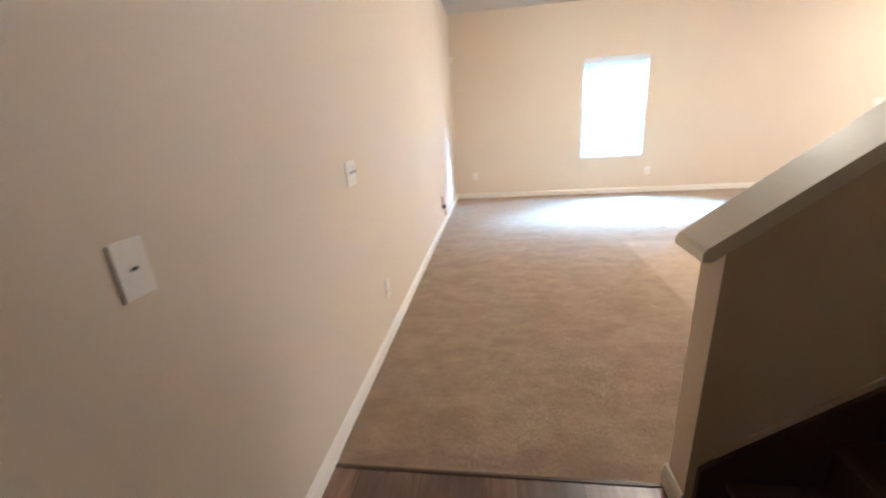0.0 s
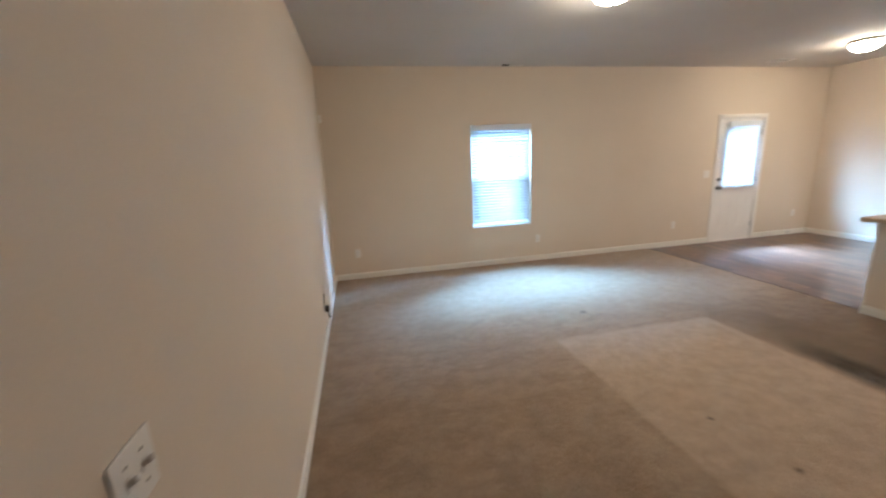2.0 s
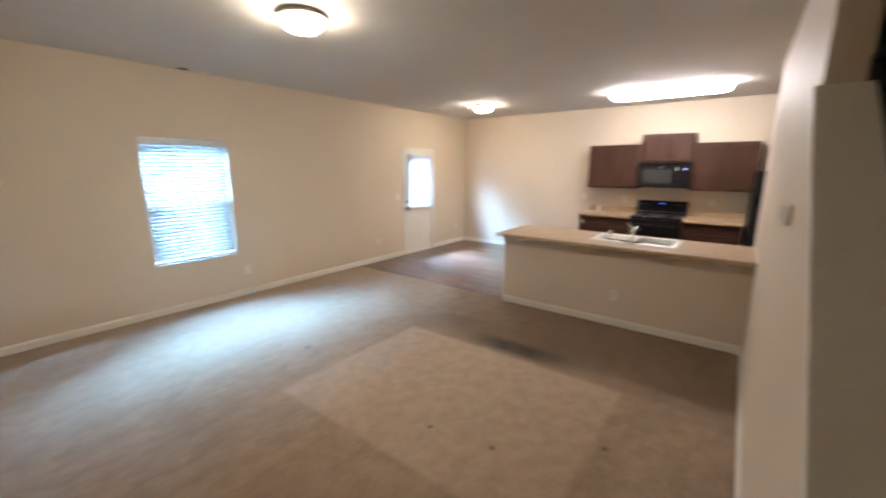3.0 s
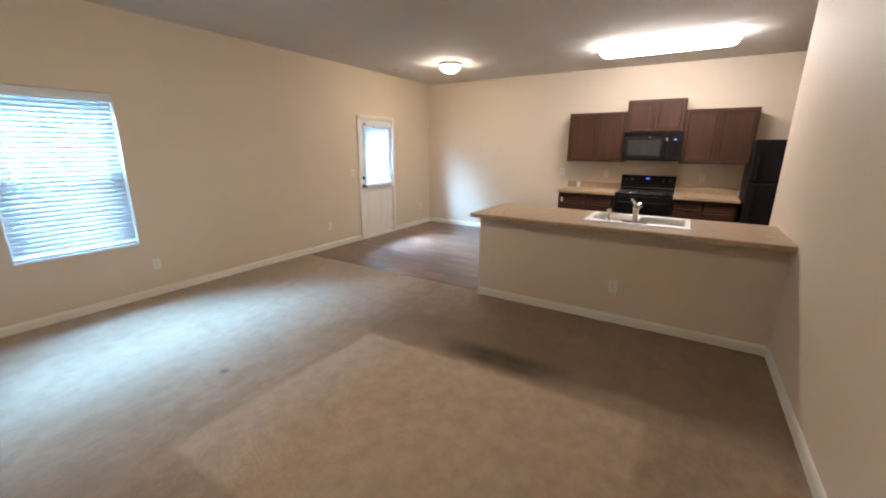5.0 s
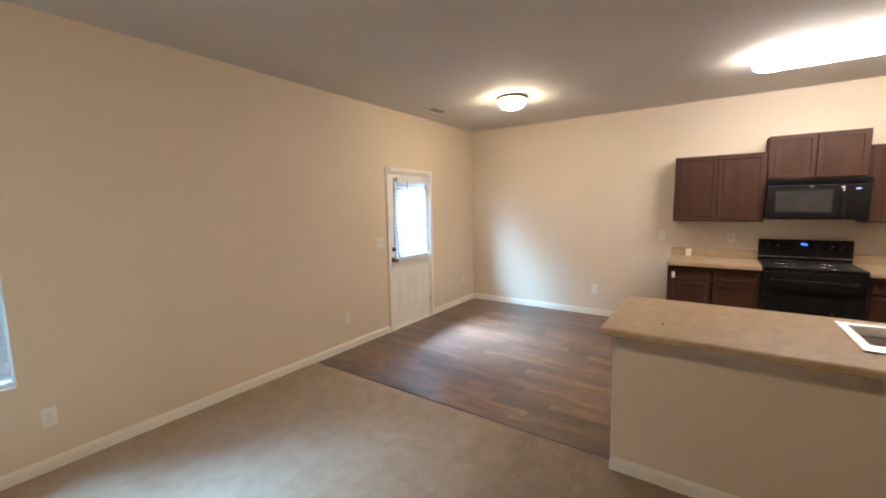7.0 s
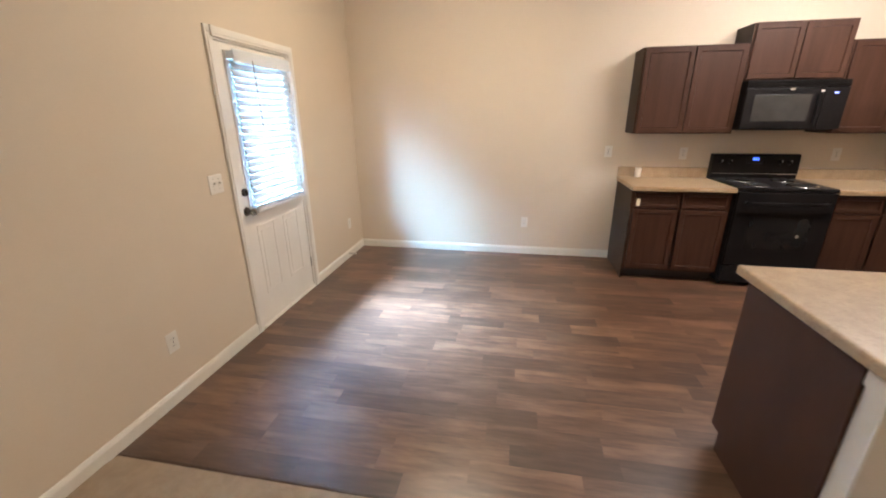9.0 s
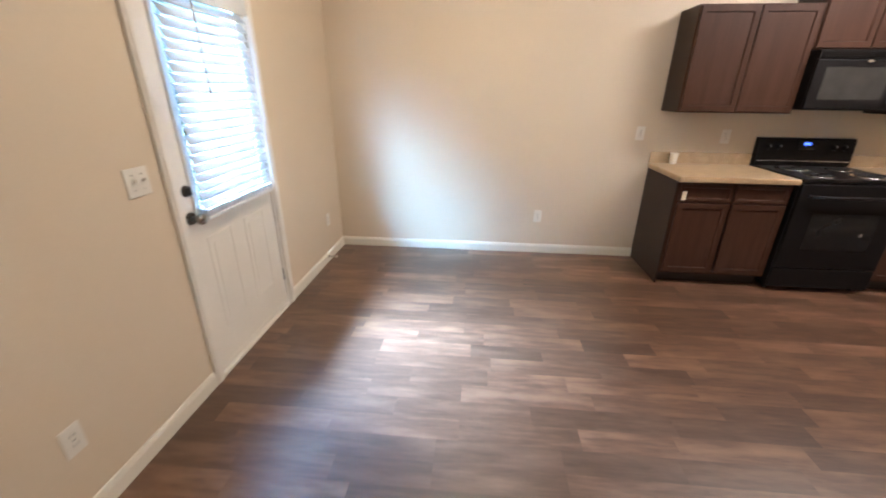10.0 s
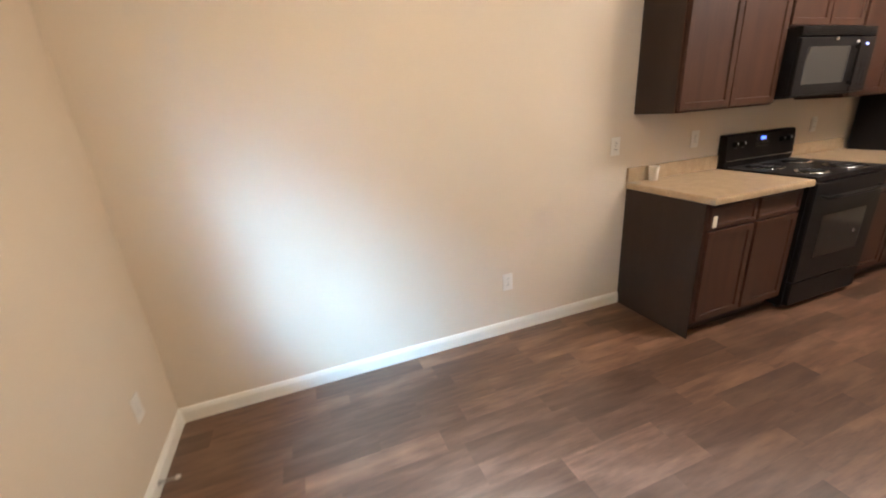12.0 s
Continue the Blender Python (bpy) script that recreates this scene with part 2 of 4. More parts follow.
def slat_material():
    m, t, p = nodes_of("white blind slat")
    n = noise_tex(t, 30, 3, (0.2, 1, 1))
    link(t, ramp(t, n, (0.66, 0.68, 0.70), (0.72, 0.74, 0.76)), p.inputs["Base Color"])
    p.inputs["Roughness"].default_value = 0.4
    tr, mx = t.nodes.new("ShaderNodeBsdfTranslucent"), t.nodes.new("ShaderNodeMixShader")
    tr.inputs["Color"].default_value = (0.80, 0.84, 0.88, 1)
    mx.inputs[0].default_value = 0.05
    link(t, p.outputs[0], mx.inputs[1])
    link(t, tr.outputs[0], mx.inputs[2])
    link(t, mx.outputs[0], t.nodes["Material Output"].inputs["Surface"])
    return m


def glass_material():
    m, t, p = nodes_of("clear pane glass")
    p.inputs["Base Color"].default_value = (0.97, 0.99, 0.98, 1)
    p.inputs["Roughness"].default_value = 0.02
    p.inputs["Transmission Weight"].default_value = 1.0
    p.inputs["IOR"].default_value = 1.45
    return m


def distance_material():
    m, t, p = nodes_of("hazy greenery with emitted daylight")
    n = noise_tex(t, 0.8, 6)
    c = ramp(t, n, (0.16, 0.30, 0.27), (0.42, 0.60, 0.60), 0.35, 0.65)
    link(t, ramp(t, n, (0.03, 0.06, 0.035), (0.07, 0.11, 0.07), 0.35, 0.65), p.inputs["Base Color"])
    # the greenery glows by itself: its daylight is put in as emission
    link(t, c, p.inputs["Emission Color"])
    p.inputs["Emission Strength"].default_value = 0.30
    return m


def screen_material():
    """Fine grey mesh that lets about half of the light through."""
    m, t, p = nodes_of("grey insect mesh")
    p.inputs["Base Color"].default_value = (0.10, 0.11, 0.11, 1)
    p.inputs["Roughness"].default_value = 0.8
    tr, mx = t.nodes.new("ShaderNodeBsdfTransparent"), t.nodes.new("ShaderNodeMixShader")
    link(t, maths(t, "ADD", maths(t, "MULTIPLY", noise_tex(t, 6, 2), 0.1), 0.45), mx.inputs[0])
    link(t, tr.outputs[0], mx.inputs[1])
    link(t, p.outputs[0], mx.inputs[2])
    link(t, mx.outputs[0], t.nodes["Material Output"].inputs["Surface"])
    return m


DISTANCE, SCREEN = distance_material(), screen_material()
COUNTER, CARPET, SLAT, PANE = counter_material(), carpet_material(), slat_material(), glass_material()
PLANK = plank_material("brown vinyl plank", (0.066, 0.031, 0.017), (0.152, 0.078, 0.044), (0.255, 0.143, 0.086))


# ---- building helpers ----
ORIGIN = {}


def box(bm, x0, y0, z0, x1, y1, z1, bev=0.0, seg=2):
    m = Matrix.Translation(((x0 + x1) / 2, (y0 + y1) / 2, (z0 + z1) / 2)) @ Matrix.Diagonal((abs(x1 - x0), abs(y1 - y0), abs(z1 - z0), 1))
    vs = bmesh.ops.create_cube(bm, size=1, matrix=m)["verts"]
    if bev:
        es = list({e for v in vs for e in v.link_edges})
        bmesh.ops.bevel(bm, geom=es, offset=bev, segments=seg, profile=0.5, affect="EDGES")
    return bm


def made(*boxes, bev=0.0):
    bm = bmesh.new()
    for b in boxes:
        box(bm, *b, bev=bev)
    return bm


def rod(bm, a, b, r, r2=None, n=20):
    a, b = Vector(a), Vector(b)
    m = Matrix.Translation((a + b) / 2) @ (b - a).to_track_quat("Z", "Y").to_matrix().to_4x4()
    bmesh.ops.create_cone(bm, cap_ends=True, segments=n, radius1=r, radius2=r if r2 is None else r2, depth=(b - a).length, matrix=m)
    return bm


def lathe(bm, profile, centre, n=32):
    """Turns a profile of (radius, height) round the vertical."""
    rings = []
    for r, z in profile:
        rings.append([bm.verts.new((centre[0] + r * math.cos(2 * math.pi * i / n), centre[1] + r * math.sin(2 * math.pi * i / n), centre[2] + z)) for i in range(n)])
    for a, b in zip(rings, rings[1:]):
        for i in range(n):
            bm.faces.new((a[i], a[(i + 1) % n], b[(i + 1) % n], b[i]))
    for ring in (rings[0], rings[-1]):
        bm.faces.new(ring)
    bmesh.ops.recalc_face_normals(bm, faces=bm.faces[:])
    return bm


def tube(bm, pts, r, n=12):
    """A round tube along a bent line."""
    pts, rings = [Vector(p) for p in pts], []
    for i, p in enumerate(pts):
        d = (pts[min(i + 1, len(pts) - 1)] - pts[max(i - 1, 0)]).normalized()
        q = d.to_track_quat("Z", "Y")
        rr = r[i] if isinstance(r, (list, tuple)) else r
        rings.append([bm.verts.new(p + q @ Vector((rr * math.cos(2 * math.pi * k / n), rr * math.sin(2 * math.pi * k / n), 0))) for k in range(n)])
    for a, b in zip(rings, rings[1:]):
        for k in range(n):
            bm.faces.new((a[k], a[(k + 1) % n], b[(k + 1) % n], b[k]))
    bm.faces.new(rings[0])
    bm.faces.new(rings[-1])
    bmesh.ops.recalc_face_normals(bm, faces=bm.faces[:])
    return bm


def prism(bm, outline, axis, lo, hi):
    """Pushes an outline through from lo to hi along an axis ('x' or 'y')."""
    def at(p, w):
        return (w, p[0], p[1]) if axis == "x" else (p[0], w, p[1])
    a, b = [bm.verts.new(at(p, lo)) for p in outline], [bm.verts.new(at(p, hi)) for p in outline]
    bm.faces.new(a)
    bm.faces.new(b)
    for i in range(len(a)):
        j = (i + 1) % len(a)
        bm.faces.new((a[i], a[j], b[j], b[i]))
    bm.normal_update()
    bmesh.ops.triangulate(bm, faces=[f for f in bm.faces if len(f.verts) > 4], ngon_method="EAR_CLIP")
    bmesh.ops.recalc_face_normals(bm, faces=bm.faces[:])
    return bm


def mesh_of(name, bm, material, smooth=False):
    me = bpy.data.meshes.new(name)
    for f in bm.faces:
        f.smooth = smooth
    bm.to_mesh(me)
    bm.free()
    me.materials.append(material)
    return me


def thing(name, at, label, category, group="", local=False, turn=0):
    ob = new(name)
    ob.empty_display_size = 0.05
    ob.matrix_basis = pose(*at, 0, 0, turn)
    ORIGIN[ob.name] = Vector((0, 0, 0)) if local else Vector(at)
    return tagged(ob, label, category, group)


def part(name, bm, material, parent, label="", smooth=False):
    o = ORIGIN[parent.name]
    bmesh.ops.translate(bm, verts=bm.verts[:], vec=-o)
    ob = new(name, mesh_of(name, bm, material, smooth))
    ob.parent = parent
    ORIGIN[ob.name] = o
    return tagged(ob, label) if label else ob


def solid(name, bm, material, label, category, kind="structure", smooth=False):
    ob = new(name, mesh_of(name, bm, material, smooth))
    ORIGIN[ob.name] = Vector((0, 0, 0))
    return tagged(ob, label, category, kind=kind)


def holed(bm, x0, x1, z0, z1, y0, y1, holes):
    """A wall along x with openings (x0, x1, z0, z1) through it, in order of x."""
    at = x0
    for a, b, lo, hi in holes:
        box(bm, at, y0, z0, a, y1, z1)
        if lo > z0:
            box(bm, a, y0, z0, b, y1, lo)
        box(bm, a, y0, hi, b, y1, z1)
        at = b
    box(bm, at, y0, z0, x1, y1, z1)
    return bm


# ---- large structure ----
T = 0.14
solid("wall_north", holed(bmesh.new(), XW - T, XE + T, 0, H, YN, YN + T, [WIN, DOOR]), PAINT, "beige painted wall with a window and a door", "wall")
solid("wall_west", made((XW - T, -2.4, 0, XW, YN, H)), PAINT, "long plain beige painted wall with switches", "wall")
solid("wall_east", made((XE, 0.3, 0, XE + T, YN, H)), PAINT, "beige painted kitchen wall behind the cabinets", "wall")
solid("wall_hall_end", made((XW - T, -2.4 - T, 0, 0.72 + T, -2.4, H)), PAINT, "plain beige painted end wall of the hall", "wall")
solid("wall_hall", made((0.72, -2.4, 0, 0.72 + T, 0.25 - T, H)), PAINT, "plain beige painted hall wall", "wall")
solid("wall_stairwell", made((0.72, 0.25 - T, 0, 5.35, 0.25, 5.3)), PAINT, "beige stairwell wall in shade", "wall")
solid("wall_alcove", made((5.35, 0.3 - T, 0, XE + T, 0.3, H)), PAINT, "beige wall behind the refrigerator", "wall")
solid("wall_alcove_side", made((5.35 - T, 0.25, 0, 5.35, YS0, 5.3)), PAINT, "beige wall closing the stairwell", "wall")
solid("wall_stairwell_front", made((1.25 - T, 0.25, H + 0.2, 1.25, YS0, 5.3)), PAINT, "upper stairwell wall", "wall")
solid("wall_stairwell_upper", made((1.25 - T, YS0, H + 0.2, 5.35, YS, 5.3)), PAINT, "upper stairwell wall over the living room", "wall")


def cap_z(x):
    return 0.945 + 0.752 * (x - 0.665)


stair_wall = solid("wall_stair", prism(bmesh.new(), [(0.735, 0), (5.35, 0), (5.35, H), (2.06, H), (2.06, cap_z(2.06) - 0.05), (0.735, cap_z(0.735) - 0.05)], "y", YS0, YS),
                   PAINT, "beige wall beside the stairs with a sloping top", "wall")
solid("trim_stair_cap", prism(bmesh.new(), [(0.690, cap_z(0.690) - 0.049), (0.668, cap_z(0.668) - 0.030), (0.668, cap_z(0.668) - 0.006), (0.678, cap_z(0.678)), (2.06, cap_z(2.06)), (2.06, cap_z(2.06) - 0.049)], "y", YS0 - 0.024, YS + 0.024),
      TRIM, "sloping painted cap on the stair wall", "trim")

ceiling_bm = made((XW - T, YS0, H, XE + T, YN + T, H + 0.2), (XW - T, -2.4 - T, H, 1.25, YS0, H + 0.2), (5.35 - T, 0.3 - T, H, XE + T, YS0, H + 0.2))
solid("ceiling", ceiling_bm, CEIL, "flat off-white textured ceiling", "ceiling")
solid("ceiling_stairwell", made((0.72, 0.25 - T, 5.3, 5.35, YS, 5.4)), CEIL, "dim ceiling high above the stairs", "ceiling")

solid("ground", made((-60, -60, -0.35, 60, 60, -0.16)), GRASS, "lawn around the house", "ground")
solid("backdrop", made((-30, YN + 14, -0.16, 40, YN + 14.2, 7.0)), DISTANCE, "self-lit backdrop of pale hazy greenery beyond the garden", "backdrop")
solid("patio", made((4.6, YN + T, -0.158, 7.6, YN + 3.2, -0.05)), CONCRETE, "grey concrete patio slab", "pavement")
solid("subfloor", made((XW - T, -2.4 - T, -0.155, XE + T, YN + T, -0.012)), SLOT, "dark slab under the floor covering", "floor")


def carpet():
    x0, x1, y0, y1, step = XW, 4.375, YS, YN, 0.03
    nx, ny = int((x1 - x0) / step), int((y1 - y0) / step)
    vs, fs = [], []
    for j in range(ny + 1):
        for i in range(nx + 1):
            x, y = x0 + (x1 - x0) * i / nx, y0 + (y1 - y0) * j / ny
            edge = min(1.0, min(nx - i, j) / 2)
            z = 0.003 + 0.004 * edge + 0.0025 * noise.noise((x * 9, y * 9, 0)) + 0.003 * noise.noise((x * 2.2, y * 2.2, 4))
            vs.append((x, y, max(z, 0.001) if edge == 1 else 0.001))
    for j in range(ny):
        for i in range(nx):
            a = j * (nx + 1) + i
            fs.append((a, a + 1, a + nx + 2, a + nx + 1))
    me = bpy.data.meshes.new("floor_carpet")
    me.from_pydata(vs, [], fs)
    for f in me.polygons:
        f.use_smooth = True
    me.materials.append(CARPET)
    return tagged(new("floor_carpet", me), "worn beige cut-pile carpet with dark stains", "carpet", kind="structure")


carpet()
solid("trim_carpet_edge", made((4.375, 3.832, -0.01, 4.392, YN, 0.004), bev=0.003), STEPWOOD, "narrow dark strip where carpet meets planks", "trim")
solid("trim_carpet_edge_hall", made((XW, YS - 0.018, -0.01, 0.72, YS, 0.004), bev=0.003), STEPWOOD, "narrow dark strip at the hall's carpet edge", "trim")


def skirting(name, a, b, inward):
    """A moulded baseboard from a to b; inward: the unit way into the room."""
    bm = bmesh.new()
    prof = [(0.0, 0.0), (0.014, 0.0), (0.014, 0.062), (0.010, 0.074), (0.005, 0.084), (0.0, 0.086)]
    ends = []
    for p in (a, b):
        ends.append([bm.verts.new((p[0] + inward[0] * d, p[1] + inward[1] * d, z)) for d, z in prof])
    for i in range(len(prof)):
        j = (i + 1) % len(prof)
        bm.faces.new((ends[0][i], ends[0][j], ends[1][j], ends[1][i]))
    bm.faces.new(ends[0])
    bm.faces.new(ends[1])
    bmesh.ops.recalc_face_normals(bm, faces=bm.faces[:])
    return solid(name, bm, TRIM, "cream painted moulded baseboard", "baseboard")


skirting("baseboard_west", (XW, -2.4), (XW, YN), (1, 0))
skirting("baseboard_north_1", (XW + 0.014, YN), (DOOR[0] - 0.057, YN), (0, -1))
skirting("baseboard_north_2", (DOOR[1] + 0.057, YN), (XE - 0.014, YN), (0, -1))
skirting("baseboard_east", (XE, YN), (XE, 3.776), (-1, 0))
skirting("baseboard_stair", (0.735, YS), (4.28, YS), (0, 1))
skirting("baseboard_stair_end", (0.735, YS0), (0.735, YS + 0.014), (-1, 0))
skirting("baseboard_peninsula", (4.295, YS + 0.014), (4.295, 3.805), (-1, 0))
skirting("baseboard_peninsula_end", (4.281, 3.805), (4.362, 3.805), (0, 1))

# peninsula half wall
solid("wall_peninsula", made((4.295, YS, 0, 4.362, 3.805, TOP - 0.04)), PAINT, "beige half wall under the breakfast counter", "wall")


solid("trim_peninsula_end", made((4.290, 3.8055, 0.088, 4.3635, 3.816, TOP - 0.042), (4.284, 3.8055, TOP - 0.115, 4.3638, 3.824, TOP - 0.060), (4.280, 3.8055, TOP - 0.060, 4.3638, 3.832, TOP - 0.0425), bev=0.003), TRIM, "white painted end board with a small moulding under the counter", "trim")


# stairs
def staircase():
    st = thing("stairs", (0.86, 0.73, 0), "dark brown stairs climbing into an unlit stairwell", "stairs")
    tagged(st, kind="structure")
    rise, run = 0.185, 0.245
    for i in range(13):
        x, z = 0.86 + run * i, rise * (i + 1)
        part("riser", made((x, 0.252, z - rise + 0.001, x + 0.018, YS0 - 0.022, z - 0.028)), STEPWOOD, st)
        part("tread", made((x - 0.026, 0.252, z - 0.027, x + run + 0.018, YS0 - 0.022, z), bev=0.008), STEPWOOD, st)
    part("stringer", prism(bmesh.new(), [(0.76, 0.0), (0.76, 0.21), (0.80, 0.25), (4.1, 0.25 + 0.755 * 3.3), (4.1, 2.2), (1.05, 0.0)], "y", YS0 - 0.02, YS0 - 0.001), STEPWOOD, st, "dark brown skirt board")
    # added pale strip: the light on the board's top edge, put in as colour
    part("skirt_lit_edge", prism(bmesh.new(), [(0.80, 0.251), (4.1, 0.251 + 0.755 * 3.3), (4.1, 0.275 + 0.755 * 3.3), (0.79, 0.270)], "y", YS0 - 0.006, YS0 - 0.001), PAINT, st, "thin pale strip for the lit top edge of the skirt board")
    return st


staircase()


# ---- window and its blind ----
def blind_slats(parent, x0, x1, z0, z1, y, n, depth, tilt, material):
    """Alike slats, sharing one mesh."""
    bm, seg = bmesh.new(), 4
    rows = []
    for k in range(seg + 1):
        u = (k / seg - 0.5) * depth
        c = 0.0022 * (1 - (2 * k / seg - 1) ** 2)
        rows.append([bm.verts.new((s * (x1 - x0) / 2, u, c + w)) for w in (0.0, -0.0016) for s in (-1, 1)])
    for a, b in zip(rows, rows[1:]):
        bm.faces.new((a[0], a[1], b[1], b[0]))
        bm.faces.new((a[2], b[2], b[3], a[3]))
        bm.faces.new((a[0], b[0], b[2], a[2]))
        bm.faces.new((a[1], a[3], b[3], b[1]))
    for r in (rows[0], rows[-1]):
        bm.faces.new((r[0], r[1], r[3], r[2]))
    bmesh.ops.recalc_face_normals(bm, faces=bm.faces[:])
    me = mesh_of("slat", bm, material, True)
    o = ORIGIN[parent.name]
    for i in range(n):
        s = new("slat", me)
        s.parent = parent
        z = z0 + (z1 - z0) * i / (n - 1)
        s.matrix_basis = pose((x0 + x1) / 2 - o.x, y - o.y, z - o.z, tilt + 0.3 * math.sin(i * 2.1), 0.15 * math.sin(i * 1.3), 0)


def window():
    x0, x1, z0, z1 = WIN
    w = thing("window_1", (x0, YN + 0.085, z0), "white vinyl single-hung window in a plain opening", "window")
    tagged(w, kind="structure")
    y0, y1, f, zm = YN + 0.082, YN + 0.138, 0.045, (z0 + z1) / 2 + 0.02
    part("window_frame", made((x0, y0, z0, x0 + f, y1, z1), (x1 - f, y0, z0, x1, y1, z1), (x0 + f, y0, z1 - f, x1 - f, y1, z1), (x0 + f, y0, z0, x1 - f, y1, z0 + f), bev=0.004), VINYL, w)
    part("meeting_rail", made((x0 + f, y0 + 0.006, zm - 0.022, x1 - f, y1 - 0.008, zm + 0.022), bev=0.004), VINYL, w)
    for a, b in ((z0 + f, zm - 0.022), (zm + 0.022, z1 - f)):
        pane = part("pane", made((x0 + f, y0 + 0.026, a, x1 - f, y0 + 0.03, b)), PANE, w)
        pane.visible_shadow = False
    part("insect_screen", made((x0 + f + 0.002, y1 - 0.006, z0 + f, x1 - f - 0.002, y1 - 0.005, zm - 0.02)), SCREEN, w, "grey insect screen over the lower sash")
    part("window_sill", made((x0 + 0.002, YN - 0.012, z0 - 0.016, x1 - 0.002, y0, z0 + 0.004), bev=0.004), VINYL, w)

    b = thing("window_blind", (x0, YN + 0.03, z0), "white horizontal slatted blind lowered over the window", "blind")
    part("valance", made((x0 + 0.004, YN - 0.012, z1 - 0.082, x1 - 0.004, YN - 0.002, z1 - 0.004), bev=0.003), SLAT, b)
    part("headrail", made((x0 + 0.01, YN + 0.006, z1 - 0.06, x1 - 0.01, YN + 0.06, z1 - 0.006), bev=0.003), VINYL, b)
    blind_slats(b, x0 + 0.012, x1 - 0.012, z0 + 0.075, z1 - 0.10, YN + 0.034, 31, 0.047, 54, SLAT)
    part("bottom_rail", made((x0 + 0.012, YN + 0.010, z0 + 0.012, x1 - 0.012, YN + 0.058, z0 + 0.03), bev=0.004), VINYL, b)
    for u in (0.14, 0.5, 0.86):
        for yy in (YN + 0.008, YN + 0.060):
            part("ladder_cord", rod(bmesh.new(), (x0 + u * (x1 - x0), yy, z0 + 0.02), (x0 + u * (x1 - x0), yy, z1 - 0.05), 0.0016, n=6), VINYL, b)
    part("tilt_wand", rod(bmesh.new(), (x0 + 0.11, YN - 0.006, z1 - 0.10), (x0 + 0.115, YN - 0.010, z1 - 0.72), 0.004, n=8), VINYL, b)


window()


# ---- back door ----
def back_door():
    x0, x1, _, z1 = DOOR
    gx0, gx1, gz0, gz1 = GLASS
    cas = thing("trim_door_casing", (x0, YN, 0), "cream painted door casing", "trim")
    tagged(cas, kind="structure")
    for a, b in ((x0 - 0.055, x0 + 0.004), (x1 - 0.004, x1 + 0.055)):
        part("casing_side", made((a, YN - 0.017, 0, b, YN - 0.0005, z1 - 0.004), (a + 0.012, YN - 0.022, 0, b - 0.022, YN - 0.016, z1 - 0.004), bev=0.003), DOORPAINT, cas)
    part("casing_head", made((x0 - 0.055, YN - 0.017, z1 - 0.004, x1 + 0.055, YN - 0.0005, z1 + 0.055), (x0 - 0.04, YN - 0.022, z1 + 0.012, x1 + 0.04, YN - 0.016, z1 + 0.04), bev=0.003), DOORPAINT, cas)
    for a, b in ((x0, x0 + 0.016), (x1 - 0.016, x1)):
        part("jamb", made((a, YN, 0, b, YN + T, z1)), DOORPAINT, cas)
    part("head_jamb", made((x0 + 0.016, YN, z1 - 0.016, x1 - 0.016, YN + T, z1)), DOORPAINT, cas)
    part("threshold", made((x0 + 0.016, YN - 0.012, -0.01, x1 - 0.016, YN + T, 0.016), bev=0.005), DOORPAINT, cas, "pale threshold")

    d = thing("door_1", (x0 + 0.02, YN + 0.012, 0.018), "white half-glazed exterior door, closed, with two lower panels", "door")
    tagged(d, kind="structure")
    lx0, lx1, lz0, lz1, y0, y1 = x0 + 0.020, x1 - 0.020, 0.020, z1 - 0.020, YN + 0.012, YN + 0.056
    leaf = holed(bmesh.new(), lx0, lx1, lz0, lz1, y0, y1, [(gx0, gx1, gz0, gz1)])
    part("leaf", leaf, DOORPAINT, d)
    ring = lambda a, b, lo, hi, w, y, yb, bev: made((a, y, lo, a + w, yb, hi), (b - w, y, lo, b, yb, hi), (a + w, y, hi - w, b - w, yb, hi), (a + w, y, lo, b - w, yb, lo + w), bev=bev)
    part("glazing_bead", ring(gx0 - 0.03, gx1 + 0.03, gz0 - 0.03, gz1 + 0.03, 0.042, y0 - 0.011, y0 + 0.004, 0.004), DOORPAINT, d)
    pane = part("pane", made((gx0, y0 + 0.02, gz0, gx1, y0 + 0.025, gz1)), PANE, d)
    pane.visible_shadow = False
    mid = (lx0 + lx1) / 2
    for a, b in ((lx0 + 0.125, mid - 0.055), (mid + 0.060, lx1 - 0.115)):
        pn = part("panel", ring(a, b, 0.235, 0.775, 0.020, y0 - 0.003, y0 + 0.002, 0.0025), DOORPAINT, d)
        part("raised_field", made((a + 0.042, y0 - 0.0025, 0.277, b - 0.042, y0 + 0.002, 0.733), bev=0.002), DOORPAINT, pn)
    bolt = part("deadbolt", rod(bmesh.new(), (5.620, y0, 1.035), (5.620, y0 - 0.014, 1.035), 0.028, 0.026), BRONZE, d, "dark round deadbolt")
    part("thumb_turn", made((5.613, y0 - 0.032, 1.017, 5.627, y0 - 0.013, 1.053), bev=0.004), BRONZE, bolt)
    rose = part("handle_rose", rod(bmesh.new(), (5.612, y0, 0.902), (5.612, y0 - 0.012, 0.902), 0.032, 0.029), BRONZE, d, "dark metal door knob")
    kn = lathe(bmesh.new(), [(0.011, 0.0), (0.011, 0.022), (0.020, 0.030), (0.027, 0.042), (0.028, 0.052), (0.024, 0.062), (0.010, 0.067)], (0, 0, 0), 24)
    bmesh.ops.transform(kn, matrix=Matrix.Translation((5.612, y0 - 0.008, 0.902)) @ Matrix.Rotation(math.pi / 2, 4, "X"), verts=kn.verts[:])
    part("knob", kn, NICKEL, rose, smooth=True)
